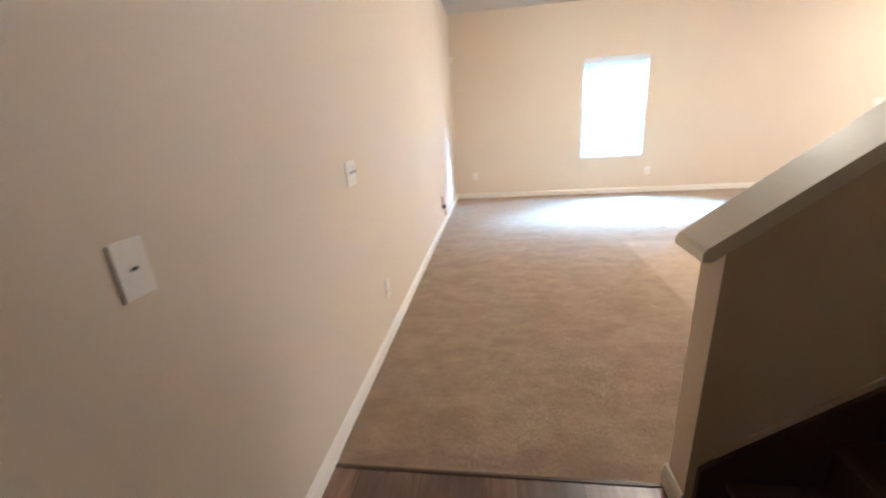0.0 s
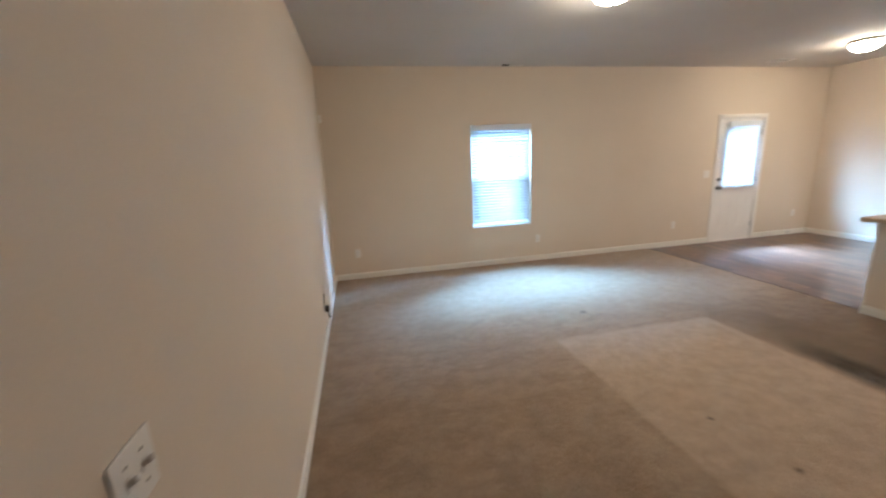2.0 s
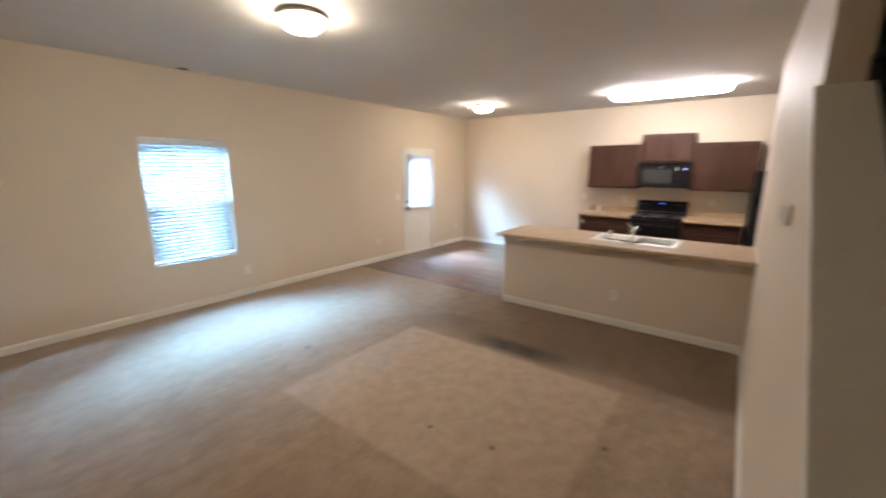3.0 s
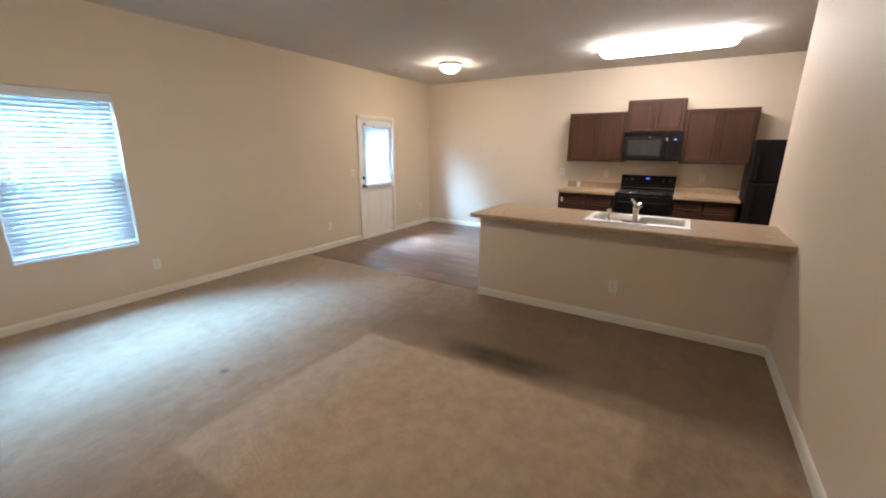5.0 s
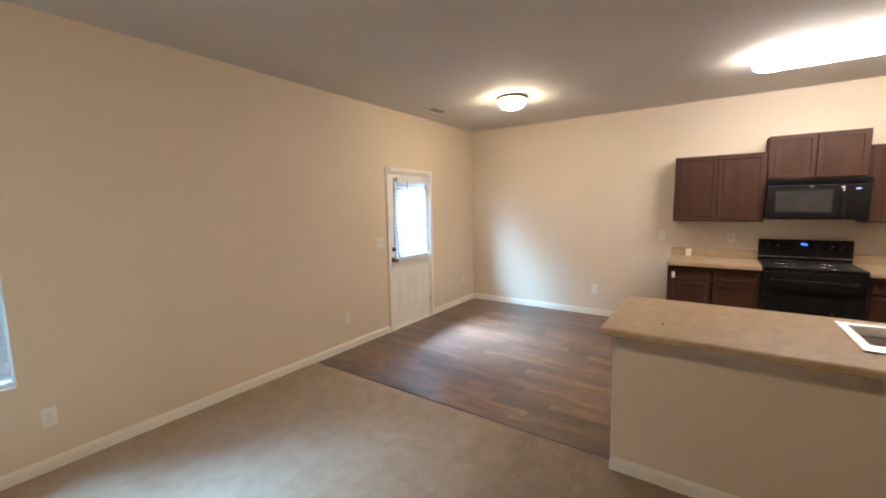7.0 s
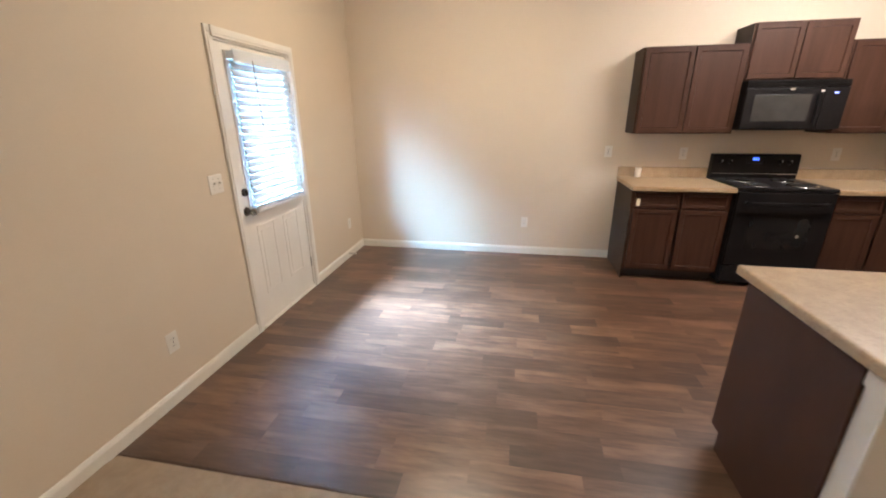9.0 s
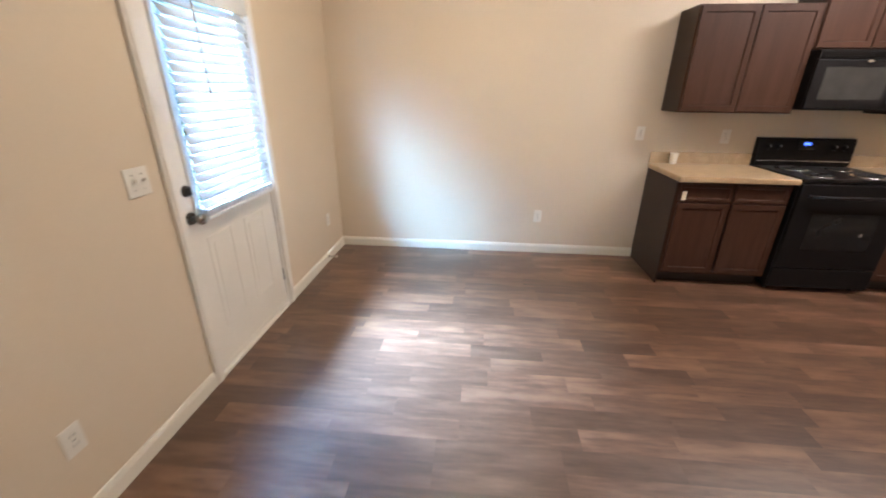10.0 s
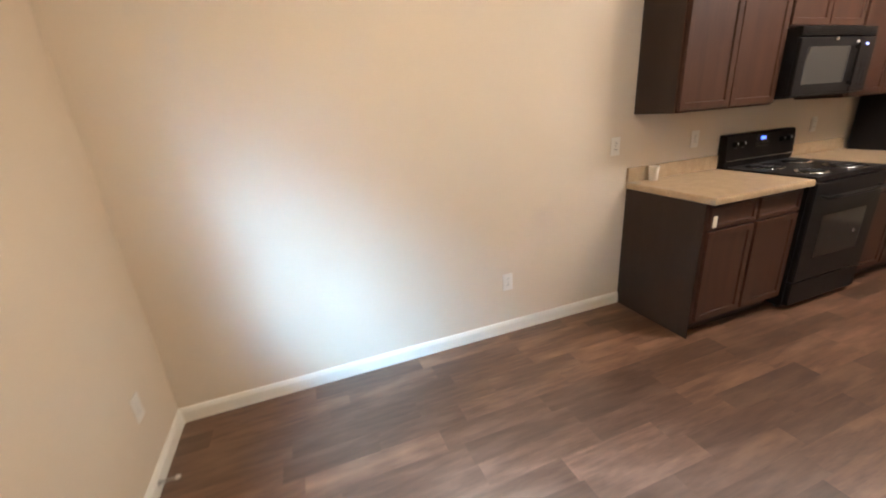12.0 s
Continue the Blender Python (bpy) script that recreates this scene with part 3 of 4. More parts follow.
    for z in (0.25, 1.0, 1.75):
        part("hinge", rod(bmesh.new(), (lx1 + 0.006, y0 - 0.006, z - 0.045), (lx1 + 0.006, y0 - 0.006, z + 0.045), 0.006, n=10), NICKEL, d)
    part("sweep", made((lx0, y0 - 0.004, 0.020, lx1, y0 - 0.0005, 0.045)), DOORPAINT, d)

    b = thing("door_blind", (gx0, y0 - 0.03, gz0), "white slatted blind hanging on the door glass", "blind")
    yb = y0 - 0.038
    part("valance", made((gx0 - 0.022, yb - 0.030, gz1 - 0.045, gx1 + 0.022, yb - 0.021, gz1 + 0.035), bev=0.003), SLAT, b)
    part("headrail", made((gx0 - 0.018, yb - 0.019, gz1 - 0.025, gx1 + 0.018, yb + 0.026, gz1 + 0.025), bev=0.003), VINYL, b)
    blind_slats(b, gx0 - 0.016, gx1 + 0.016, gz0 + 0.055, gz1 - 0.06, yb, 21, 0.049, 59, SLAT)
    for k in range(4):
        part("stacked_slat", made((gx0 - 0.016, yb - 0.024, gz0 + 0.004 + 0.009 * k, gx1 + 0.016, yb + 0.024, gz0 + 0.008 + 0.009 * k)), SLAT, b)
    part("bottom_rail", made((gx0 - 0.018, yb - 0.026, gz0 - 0.018, gx1 + 0.018, yb + 0.026, gz0 + 0.002), bev=0.004), VINYL, b)
    for u in (0.16, 0.84):
        for yy in (yb - 0.025, yb + 0.025):
            part("ladder_cord", rod(bmesh.new(), (gx0 + u * (gx1 - gx0), yy, gz0), (gx0 + u * (gx1 - gx0), yy, gz1 - 0.02), 0.0016, n=6), VINYL, b)
    part("tilt_wand", rod(bmesh.new(), (gx0 + 0.16, yb - 0.034, gz1 - 0.02), (gx0 + 0.165, yb - 0.040, gz1 - 0.46), 0.004, n=8), NICKEL, b, "thin grey tilt wand")
    for x in (gx0 - 0.03, gx1 + 0.012):
        part("hold_down_clip", made((x, yb - 0.012, gz0 - 0.016, x + 0.018, y0 - 0.0115, gz0 + 0.01), bev=0.002), PLASTIC, b)


back_door()


# ---- kitchen ----
def cab_door(y0, y1, z0, z1, x):
    """A framed door or drawer front that faces west, its face at x."""
    w = 0.055 if z1 - z0 > 0.25 else 0.032
    bm = box(bmesh.new(), x, y0, z0, x + 0.02, y1, z1)
    bm.normal_update()
    front = [f for f in bm.faces if f.normal.x < -0.9]
    bmesh.ops.inset_region(bm, faces=front, thickness=w, depth=0.0)
    bmesh.ops.inset_region(bm, faces=front, thickness=0.006, depth=-0.009)
    es = [e for e in bm.edges if all(abs(v.co.x - x) < 1e-5 for v in e.verts) and len({f.normal.x < -0.9 for f in e.link_faces}) == 2 and any(abs(f.normal.x) < 0.1 for f in e.link_faces)]
    bmesh.ops.bevel(bm, geom=es, offset=0.003, segments=2, profile=0.5, affect="EDGES")
    return bm


def upper_cabinet(y0, y1, z0, z1, label):
    x = 7.29
    c = thing("wall_cabinet", (XE, (y0 + y1) / 2, z0), label, "cabinet", "upper kitchen cabinets")
    part("body", made((x + 0.022, y0, z0, XE - 0.001, y1, z1), bev=0.002), CABSIDE, c)
    part("face_frame", made((x + 0.012, y0, z0, x + 0.0215, y0 + 0.03, z1), (x + 0.012, y1 - 0.03, z0, x + 0.0215, y1, z1), (x + 0.012, y0 + 0.03, z0, x + 0.0215, y1 - 0.03, z0 + 0.03), (x + 0.012, y0 + 0.03, z1 - 0.03, x + 0.0215, y1 - 0.03, z1)), CABINET, c)
    m = (y0 + y1) / 2
    for a, b in ((y0 + 0.012, m - 0.004), (m + 0.004, y1 - 0.012)):
        part("door", cab_door(a, b, z0 + 0.012, z1 - 0.012, x - 0.0085), CABINET, c)
    return c


upper_cabinet(2.937, 3.765, 1.343, 2.072, "dark stained wall cabinet with two framed doors")
upper_cabinet(2.190, 2.933, 1.778, 2.226, "short dark stained cabinet above the microwave")
upper_cabinet(1.363, 2.186, 1.343, 2.072, "dark stained wall cabinet beside the refrigerator")


def base_cabinet(y0, y1, label, tag=False):
    x = 7.03
    c = thing("base_cabinet", (XE, (y0 + y1) / 2, 0), label, "cabinet", "kitchen base cabinets")
    bm = prism(bmesh.new(), [(x, 0.10), (x + 0.065, 0.10), (x + 0.065, 0.001), (XE - 0.001, 0.001), (XE - 0.001, TOP - 0.041), (x, TOP - 0.041)], "y", y0, y1)
    part("body", bm, CABSIDE, c)
    if tag:
        part("end_panel", made((x - 0.008, y1 + 0.001, 0.001, XE - 0.001, y1 + 0.009, TOP - 0.041)), CABSIDE, c)
    part("toe_kick", made((x + 0.058, y0 + 0.004, 0.002, x + 0.064, y1 - 0.004, 0.098)), TOEKICK, c)
    part("face_frame", made((x - 0.008, y0, 0.10, x - 0.0005, y0 + 0.035, TOP - 0.042), (x - 0.008, y1 - 0.035, 0.10, x - 0.0005, y1, TOP - 0.042), (x - 0.008, y0 + 0.035, 0.10, x - 0.0005, y1 - 0.035, 0.13), (x - 0.008, y0 + 0.035, 0.69, x - 0.0005, y1 - 0.035, 0.72), (x - 0.008, y0 + 0.035, TOP - 0.075, x - 0.0005, y1 - 0.035, TOP - 0.042)), CABINET, c)
    m = (y0 + y1) / 2
    for a, b in ((y0 + 0.02, m - 0.012), (m + 0.012, y1 - 0.02)):
        part("drawer_front", cab_door(a, b, 0.712, TOP - 0.062, x - 0.0285), CABINET, c)
        part("door", cab_door(a, b, 0.12, 0.698, x - 0.0285), CABINET, c)
    if tag:
        part("paper_tag", made((x - 0.0300, y1 - 0.068, 0.722, x - 0.0286, y1 - 0.036, 0.790)), TAG, c, "cream tag stuck on a drawer front")
    return c


base_cabinet(2.945, 3.765, "dark stained base cabinet with drawers and doors", True)
base_cabinet(1.440, 2.180, "dark stained base cabinet between range and refrigerator")


def worktop(name, x0, x1, y0, y1, label, hole=None):
    c = thing(name, ((x0 + x1) / 2, (y0 + y1) / 2, TOP - 0.04), label, "worktop")
    bm = bmesh.new()
    if hole:
        hx0, hx1, hy0, hy1 = hole
        for b in ((x0 + 0.02, y0, hx0, y1 - 0.02), (hx1, y0, x1 - 0.02, y1 - 0.02), (hx0, y0, hx1, hy0), (hx0, hy1, hx1, y1 - 0.02)):
            box(bm, b[0], b[1], TOP - 0.04, b[2], b[3], TOP)
    else:
        box(bm, x0 + 0.02, y0 + 0.001, TOP - 0.04, x1, y1 - 0.02, TOP)
    part("slab", bm, COUNTER, c)
    nose = [(0.0205, -0.04), (0.004, -0.04), (0.0, -0.035), (0.0, -0.010), (0.003, -0.003), (0.010, 0.0), (0.0205, 0.0)]
    part("front_edge", prism(bmesh.new(), [(x0 + d, TOP + z) for d, z in nose], "y", y0, y1 - 0.004), COUNTER, c)
    part("end_edge", prism(bmesh.new(), [(y1 - d, TOP + z) for d, z in nose], "x", x0 + 0.004, x1 - 0.004), COUNTER, c)
    if hole:
        part("back_edge", prism(bmesh.new(), [(x1 - d, TOP + z) for d, z in nose], "y", y0, y1 - 0.004), COUNTER, c)
    return c


def wall_worktop(y0, y1, label):
    c = worktop("worktop", 6.965, XE - 0.001, y0, y1, label)
    part("backsplash", made((XE - 0.021, y0, TOP + 0.001, XE - 0.001, y1, TOP + 0.10), bev=0.004), COUNTER, c)


wall_worktop(2.942, 3.785, "tan speckled laminate worktop with backsplash")
wall_worktop(1.425, 2.182, "tan speckled laminate worktop beside the range")

# small cup by the backsplash
cup = thing("cup", (7.545, 3.60, TOP), "small pale plastic cup against the backsplash", "cup")
part("wall", lathe(bmesh.new(), [(0.024, 0.0), (0.026, 0.002), (0.033, 0.092), (0.0335, 0.096), (0.031, 0.096), (0.024, 0.006)], (7.545, 3.60, TOP + 0.001), 24), IVORY, cup, smooth=True)


def microwave():
    y0, y1, z0, z1, x = 2.176, 2.930, 1.372, 1.776, 7.205
    m = thing("microwave", (XE, (y0 + y1) / 2, z0), "black over-the-range microwave under a short cabinet", "microwave")
    part("body", made((x + 0.03, y0 + 0.004, z0 + 0.004, XE - 0.002, y1 - 0.004, z1 - 0.001), bev=0.004), BLACK, m)
    dy0 = y0 + 0.175
    d = part("door", made((x, dy0, z0 + 0.012, x + 0.029, y1, z1 - 0.062), bev=0.006), BLACK, m)
    part("screen", made((x - 0.002, dy0 + 0.085, z0 + 0.075, x + 0.004, y1 - 0.07, z1 - 0.115), bev=0.001), GREYGLASS, d, "grey perforated window")
    part("handle", made((x - 0.030, dy0 + 0.022, z0 + 0.05, x - 0.014, dy0 + 0.046, z1 - 0.10), (x - 0.016, dy0 + 0.026, z0 + 0.06, x + 0.002, dy0 + 0.042, z0 + 0.085), (x - 0.016, dy0 + 0.026, z1 - 0.135, x + 0.002, dy0 + 0.042, z1 - 0.11), bev=0.005), BLACK, d)
    p = part("control_panel", made((x, y0, z0 + 0.012, x + 0.029, dy0 - 0.003, z1 - 0.062), bev=0.005), BLACK, m)
    part("clock_display", made((x - 0.0012, y0 + 0.075, z1 - 0.112, x + 0.001, y0 + 0.105, z1 - 0.100)), DISPLAY, p, "small blue clock")
    for k in range(5):
        for j in range(3):
            part("button", made((x - 0.0015, y0 + 0.03 + 0.042 * j, z0 + 0.04 + 0.040 * k, x + 0.001, y0 + 0.06 + 0.042 * j, z0 + 0.066 + 0.040 * k), bev=0.001), BLACK, p)
    for z in (z1 - 0.125, z1 - 0.098):
        part("sticker", made((x - 0.0012, dy0 + 0.006, z, x + 0.0005, dy0 + 0.030, z + 0.014)), PLASTIC, d)
    g = part("vent_grille", made((x + 0.004, y0, z1 - 0.058, x + 0.029, y1, z1 - 0.002), bev=0.003), BLACK, m)
    for k in range(4):
        part("louvre", made((x - 0.001, y0 + 0.02, z1 - 0.052 + 0.012 * k, x + 0.006, y1 - 0.02, z1 - 0.047 + 0.012 * k)), BLACK, g)
    badge = lathe(bmesh.new(), [(0.018, 0), (0.018, 0.002)], (0, 0, 0), 20)
    bmesh.ops.transform(badge, matrix=Matrix.Translation((x + 0.001, (dy0 + y1) / 2 - 0.05, z1 - 0.074)) @ Matrix.Rotation(-math.pi / 2, 4, "Y") @ Matrix.Diagonal((0.5, 1.2, 1, 1)), verts=badge.verts[:])
    part("badge", badge, CHROME, m)
    part("underside", made((x + 0.05, y0 + 0.03, z0, XE - 0.03, y1 - 0.03, z0 + 0.0045)), GREYGLASS, m)


microwave()


def kitchen_range():
    y0, y1, x = 2.187, 2.938, 6.965
    r = thing("range", (7.27, (y0 + y1) / 2, 0), "black freestanding electric range with coil burners", "stove")
    part("body", made((x + 0.03, y0 + 0.003, 0.03, XE - 0.03, y1 - 0.003, TOP - 0.022), bev=0.003), BLACK, r)
    part("cooktop", made((x, y0, TOP - 0.0215, 7.535, y1, TOP + 0.010), bev=0.008), BLACK, r)
    d = part("oven_door", made((x - 0.008, y0 + 0.006, 0.215, x + 0.0295, y1 - 0.006, TOP - 0.028), bev=0.008), BLACK, r)
    part("oven_window", made((x - 0.0105, y0 + 0.14, 0.37, x - 0.006, y1 - 0.14, 0.66), bev=0.001), BLACKGLASS, d)
    h = bmesh.new()
    tube(h, [(x - 0.05, y0 + 0.07, 0.79), (x - 0.055, y0 + 0.20, 0.79), (x - 0.055, y1 - 0.20, 0.79), (x - 0.05, y1 - 0.07, 0.79)], 0.012)
    for yy in (y0 + 0.075, y1 - 0.075):
        rod(h, (x - 0.05, yy, 0.79), (x - 0.006, yy, 0.79), 0.010)
    part("handle", h, BLACK, d, smooth=True)
    badge = rod(bmesh.new(), (x - 0.0085, 2.41, 0.50), (x - 0.0115, 2.41, 0.50), 0.014, n=20)
    part("badge", badge, CHROME, d)
    part("drawer", made((x - 0.004, y0 + 0.006, 0.045, x + 0.0295, y1 - 0.006, 0.208), bev=0.006), BLACK, r)
    for yy in (y0 + 0.05, y1 - 0.05):
        for xx in (x + 0.08, 7.5):
            part("foot", rod(bmesh.new(), (xx, yy, 0.0), (xx, yy, 0.031), 0.016, n=12), RUBBER, r)
    bg = part("backguard", prism(bmesh.new(), [(7.535, TOP - 0.02), (7.535, TOP + 0.02), (7.528, TOP + 0.06), (7.540, 1.130), (7.550, 1.142), (XE - 0.004, 1.142), (XE - 0.004, TOP - 0.02)], "y", y0, y1), BLACK, r)
    part("trim_strip", made((7.522, y0 + 0.01, TOP + 0.048, 7.529, y1 - 0.01, TOP + 0.056), bev=0.002), CHROME, bg, "thin bright trim strip")
    face = lambda z: 7.528 + 0.012 * (z - TOP - 0.06) / (1.13 - TOP - 0.06)
    ym, zm = (y0 + y1) / 2, 1.098
    scr = part("clock_panel", made((face(1.07) - 0.003, ym - 0.075, 1.04, face(1.07) + 0.004, ym + 0.075, 1.122), bev=0.001), BLACKGLASS, bg)
    for k, w in enumerate((0.012, 0.014, 0.014)):
        part("digit", made((face(zm) - 0.0080, ym - 0.024 + 0.018 * k, zm - 0.011, face(zm) - 0.0045, ym - 0.024 + 0.018 * k + w, zm + 0.011)), DISPLAY, scr, "blue lit digit")
    for k in range(5):
        part("button", made((face(1.055) - 0.0045, ym - 0.06 + 0.026 * k, 1.05, face(1.055) - 0.0015, ym - 0.044 + 0.026 * k, 1.060)), GREYGLASS, scr)
    for yy in (y0 + 0.08, y0 + 0.16, y1 - 0.16, y1 - 0.08):
        k = part("knob", rod(bmesh.new(), (face(1.07) + 0.002, yy, 1.07), (face(1.07) - 0.024, yy, 1.07), 0.024, 0.020, 24), BLACK, bg)
        part("pointer", made((face(1.07) - 0.026, yy - 0.002, 1.072, face(1.07) - 0.0235, yy + 0.002, 1.088)), PLASTIC, k)
    for xx, yy, rad in ((7.10, y0 + 0.20, 0.098), (7.10, y1 - 0.20, 0.076), (7.38, y0 + 0.20, 0.076), (7.38, y1 - 0.20, 0.098)):
        pan = part("drip_pan", lathe(bmesh.new(), [(rad + 0.018, 0.0), (rad + 0.018, 0.004), (rad + 0.008, 0.005), (rad - 0.005, 0.001), (0.02, 0.0008), (0.0, 0.0008)][:5], (xx, yy, TOP + 0.0098), 36), CHROME, r, "dull chrome drip pan", smooth=True)
        pts, turns = [], 4
        for i in range(turns * 20 + 1):
            a = i / 20 * 2 * math.pi
            rr = 0.018 + (rad - 0.018) * i / (turns * 20)
            pts.append((xx + rr * math.cos(a), yy + rr * math.sin(a), TOP + 0.021))
        part("coil", tube(bmesh.new(), pts, 0.0048, 6), COIL, pan, smooth=True)


kitchen_range()


def refrigerator():
    y0, y1, x, z1 = 0.60, 1.395, 6.90, 1.66
    f = thing("refrigerator", (7.25, (y0 + y1) / 2, 0), "black top-freezer refrigerator beside the worktop", "refrigerator")
    part("body", made((x + 0.07, y0, 0.03, 7.57, y1, z1 - 0.012), bev=0.008), BLACK, f)
    for a, b, name in ((0.10, 1.14, "fridge_door"), (1.15, z1, "freezer_door")):
        d = part(name, made((x, y0 + 0.002, a, x + 0.066, y1 - 0.002, b), bev=0.014), BLACK, f)
        lo, hi = (b - 0.52, b - 0.06) if name == "fridge_door" else (a + 0.05, a + 0.36)
        part("handle", made((x - 0.04, y1 - 0.07, lo, x - 0.022, y1 - 0.045, hi), (x - 0.024, y1 - 0.066, lo + 0.01, x + 0.004, y1 - 0.049, lo + 0.045), (x - 0.024, y1 - 0.066, hi - 0.045, x + 0.004, y1 - 0.049, hi - 0.01), bev=0.005), BLACK, d)
    part("kick_grille", made((x + 0.03, y0 + 0.02, 0.002, x + 0.069, y1 - 0.02, 0.09), bev=0.003), RUBBER, f)
    part("hinge_cover", made((x + 0.02, y0 + 0.03, z1 + 0.0005, x + 0.10, y0 + 0.09, z1 + 0.016), bev=0.004), BLACK, f)


refrigerator()

# peninsula cabinets, worktop, sink
pc = thing("peninsula_cabinet", (4.70, 2.56, 0), "dark laminate cabinet run behind the half wall", "cabinet")
part("body", prism(bmesh.new(), [(4.364, 0.001), (4.90, 0.001), (4.90, 0.10), (4.965, 0.10), (4.965, TOP - 0.041), (4.364, TOP - 0.041)], "y", YS + 0.002, 3.828), CABINET, pc)
for a, b in ((1.36, 1.95), (1.97, 2.38), (2.40, 2.81), (2.83, 3.30), (3.32, 3.78)):
    bm = cab_door(a, b, 0.12, TOP - 0.06, 0)
    bmesh.ops.transform(bm, matrix=Matrix.Translation((4.986, 0, 0)) @ Matrix.Diagonal((-1, 1, 1, 1)), verts=bm.verts[:])
    bmesh.ops.reverse_faces(bm, faces=bm.faces[:])
    part("door", bm, CABINET, pc)

SX0, SX1, SY0, SY1 = 4.375, 4.885, 1.965, 2.805
worktop("peninsula_worktop", 4.14, 5.015, YS + 0.001, 3.862, "long tan speckled laminate breakfast counter", (SX0 + 0.03, SX1 - 0.03, SY0 + 0.03, SY1 - 0.03))


def rounded(x0, y0, x1, y1, r, n=5):
    pts = []
    for cx, cy, a0 in ((x1 - r, y1 - r, 0), (x0 + r, y1 - r, 90), (x0 + r, y0 + r, 180), (x1 - r, y0 + r, 270)):
        for k in range(n + 1):
            a = radians(a0 + 90 * k / n)
            pts.append((cx + r * math.cos(a), cy + r * math.sin(a)))
    return pts


def sink():
    s = thing("sink", ((SX0 + SX1) / 2, (SY0 + SY1) / 2, TOP), "double-bowl stainless steel drop-in sink in the counter", "sink")
    ym = (SY0 + SY1) / 2
    bx0, bx1 = SX0 + 0.10, SX1 - 0.04
    rim = made((SX0, SY0, TOP + 0.0008, bx0, SY1, TOP + 0.010), (bx1, SY0, TOP + 0.0008, SX1, SY1, TOP + 0.010), (bx0, SY0, TOP + 0.0008, bx1, SY0 + 0.045, TOP + 0.010), (bx0, SY1 - 0.045, TOP + 0.0008, bx1, SY1, TOP + 0.010), (bx0, ym - 0.022, TOP + 0.0008, bx1, ym + 0.022, TOP + 0.010), bev=0.0045)
    part("rim", rim, STEEL, s)
    for a, b in ((SY0 + 0.043, ym - 0.02), (ym + 0.02, SY1 - 0.043)):
        bm, rings = bmesh.new(), []
        for ins, z, r in ((0.0, 0.009, 0.05), (0.006, 0.0, 0.05), (0.012, -0.12, 0.05), (0.03, -0.165, 0.05), (0.07, -0.18, 0.04)):
            rings.append([bm.verts.new((px, py, TOP + z)) for px, py in rounded(bx0 - 0.004 + ins, a + ins, bx1 + 0.004 - ins, b - ins, r)])
        for p, q in zip(rings, rings[1:]):
            for i in range(len(p)):
                bm.faces.new((p[i], p[(i + 1) % len(p)], q[(i + 1) % len(p)], q[i]))
        bm.faces.new(rings[-1])
        bmesh.ops.recalc_face_normals(bm, faces=bm.faces[:])
        bmesh.ops.reverse_faces(bm, faces=bm.faces[:])
        bowl = part("bowl", bm, STEEL, s, smooth=True)
        part("drain", lathe(bmesh.new(), [(0.045, 0), (0.045, 0.003), (0.03, 0.002), (0.012, 0.004)], ((bx0 + bx1) / 2, (a + b) / 2, TOP - 0.1795), 24), CHROME, bowl)
    f = thing("faucet", (SX0 + 0.05, 2.385, TOP + 0.01), "chrome single-lever kitchen faucet behind the sink", "faucet")
    fx, fy, fz = SX0 + 0.05, 2.385, TOP + 0.010
    part("base_plate", made((fx - 0.028, fy - 0.10, fz, fx + 0.028, fy + 0.10, fz + 0.010), bev=0.004), CHROME, f)
    part("body", lathe(bmesh.new(), [(0.029, 0.008), (0.029, 0.022), (0.024, 0.034), (0.022, 0.105), (0.027, 0.122), (0.027, 0.138), (0.016, 0.150)], (fx, fy, fz), 24), CHROME, f, smooth=True)
    part("spout", tube(bmesh.new(), [(fx, fy, fz + 0.06), (fx + 0.045, fy, fz + 0.115), (fx + 0.10, fy - 0.01, fz + 0.150), (fx + 0.16, fy - 0.015, fz + 0.152), (fx + 0.20, fy - 0.018, fz + 0.132), (fx + 0.208, fy - 0.018, fz + 0.105)], [0.017, 0.016, 0.015, 0.014, 0.014, 0.014]), CHROME, f, smooth=True)
    part("lever", tube(bmesh.new(), [(fx, fy, fz + 0.140), (fx + 0.002, fy + 0.012, fz + 0.165), (fx + 0.004, fy + 0.034, fz + 0.195), (fx + 0.004, fy + 0.050, fz + 0.208)], [0.018, 0.014, 0.010, 0.008]), CHROME, f, smooth=True)
    sp = thing("sink_sprayer", (fx, 2.60, fz), "chrome side sprayer standing on the sink rim", "sprayer")
    part("holder", lathe(bmesh.new(), [(0.022, 0.0005), (0.022, 0.006), (0.015, 0.022)], (fx, 2.60, fz), 20), CHROME, sp, smooth=True)
    part("spray_head", lathe(bmesh.new(), [(0.015, 0.02), (0.015, 0.050), (0.020, 0.072), (0.023, 0.095), (0.016, 0.108)], (fx, 2.60, fz), 20), CHROME, sp, smooth=True)
    part("trigger", made((fx - 0.026, 2.594, fz + 0.05, fx - 0.014, 2.606, fz + 0.085), bev=0.002), CHROME, sp)


sink()

# dark scrap on the counter
scrap = lathe(bmesh.new(), [(0.006, 0), (0.008, 0.002), (0.005, 0.005)], (4.36, 3.58, TOP + 0.001), 8)
ob = new("crumb", mesh_of("crumb", scrap, SLOT))
tagged(ob, "small dark crumb lying on the counter", "crumb")


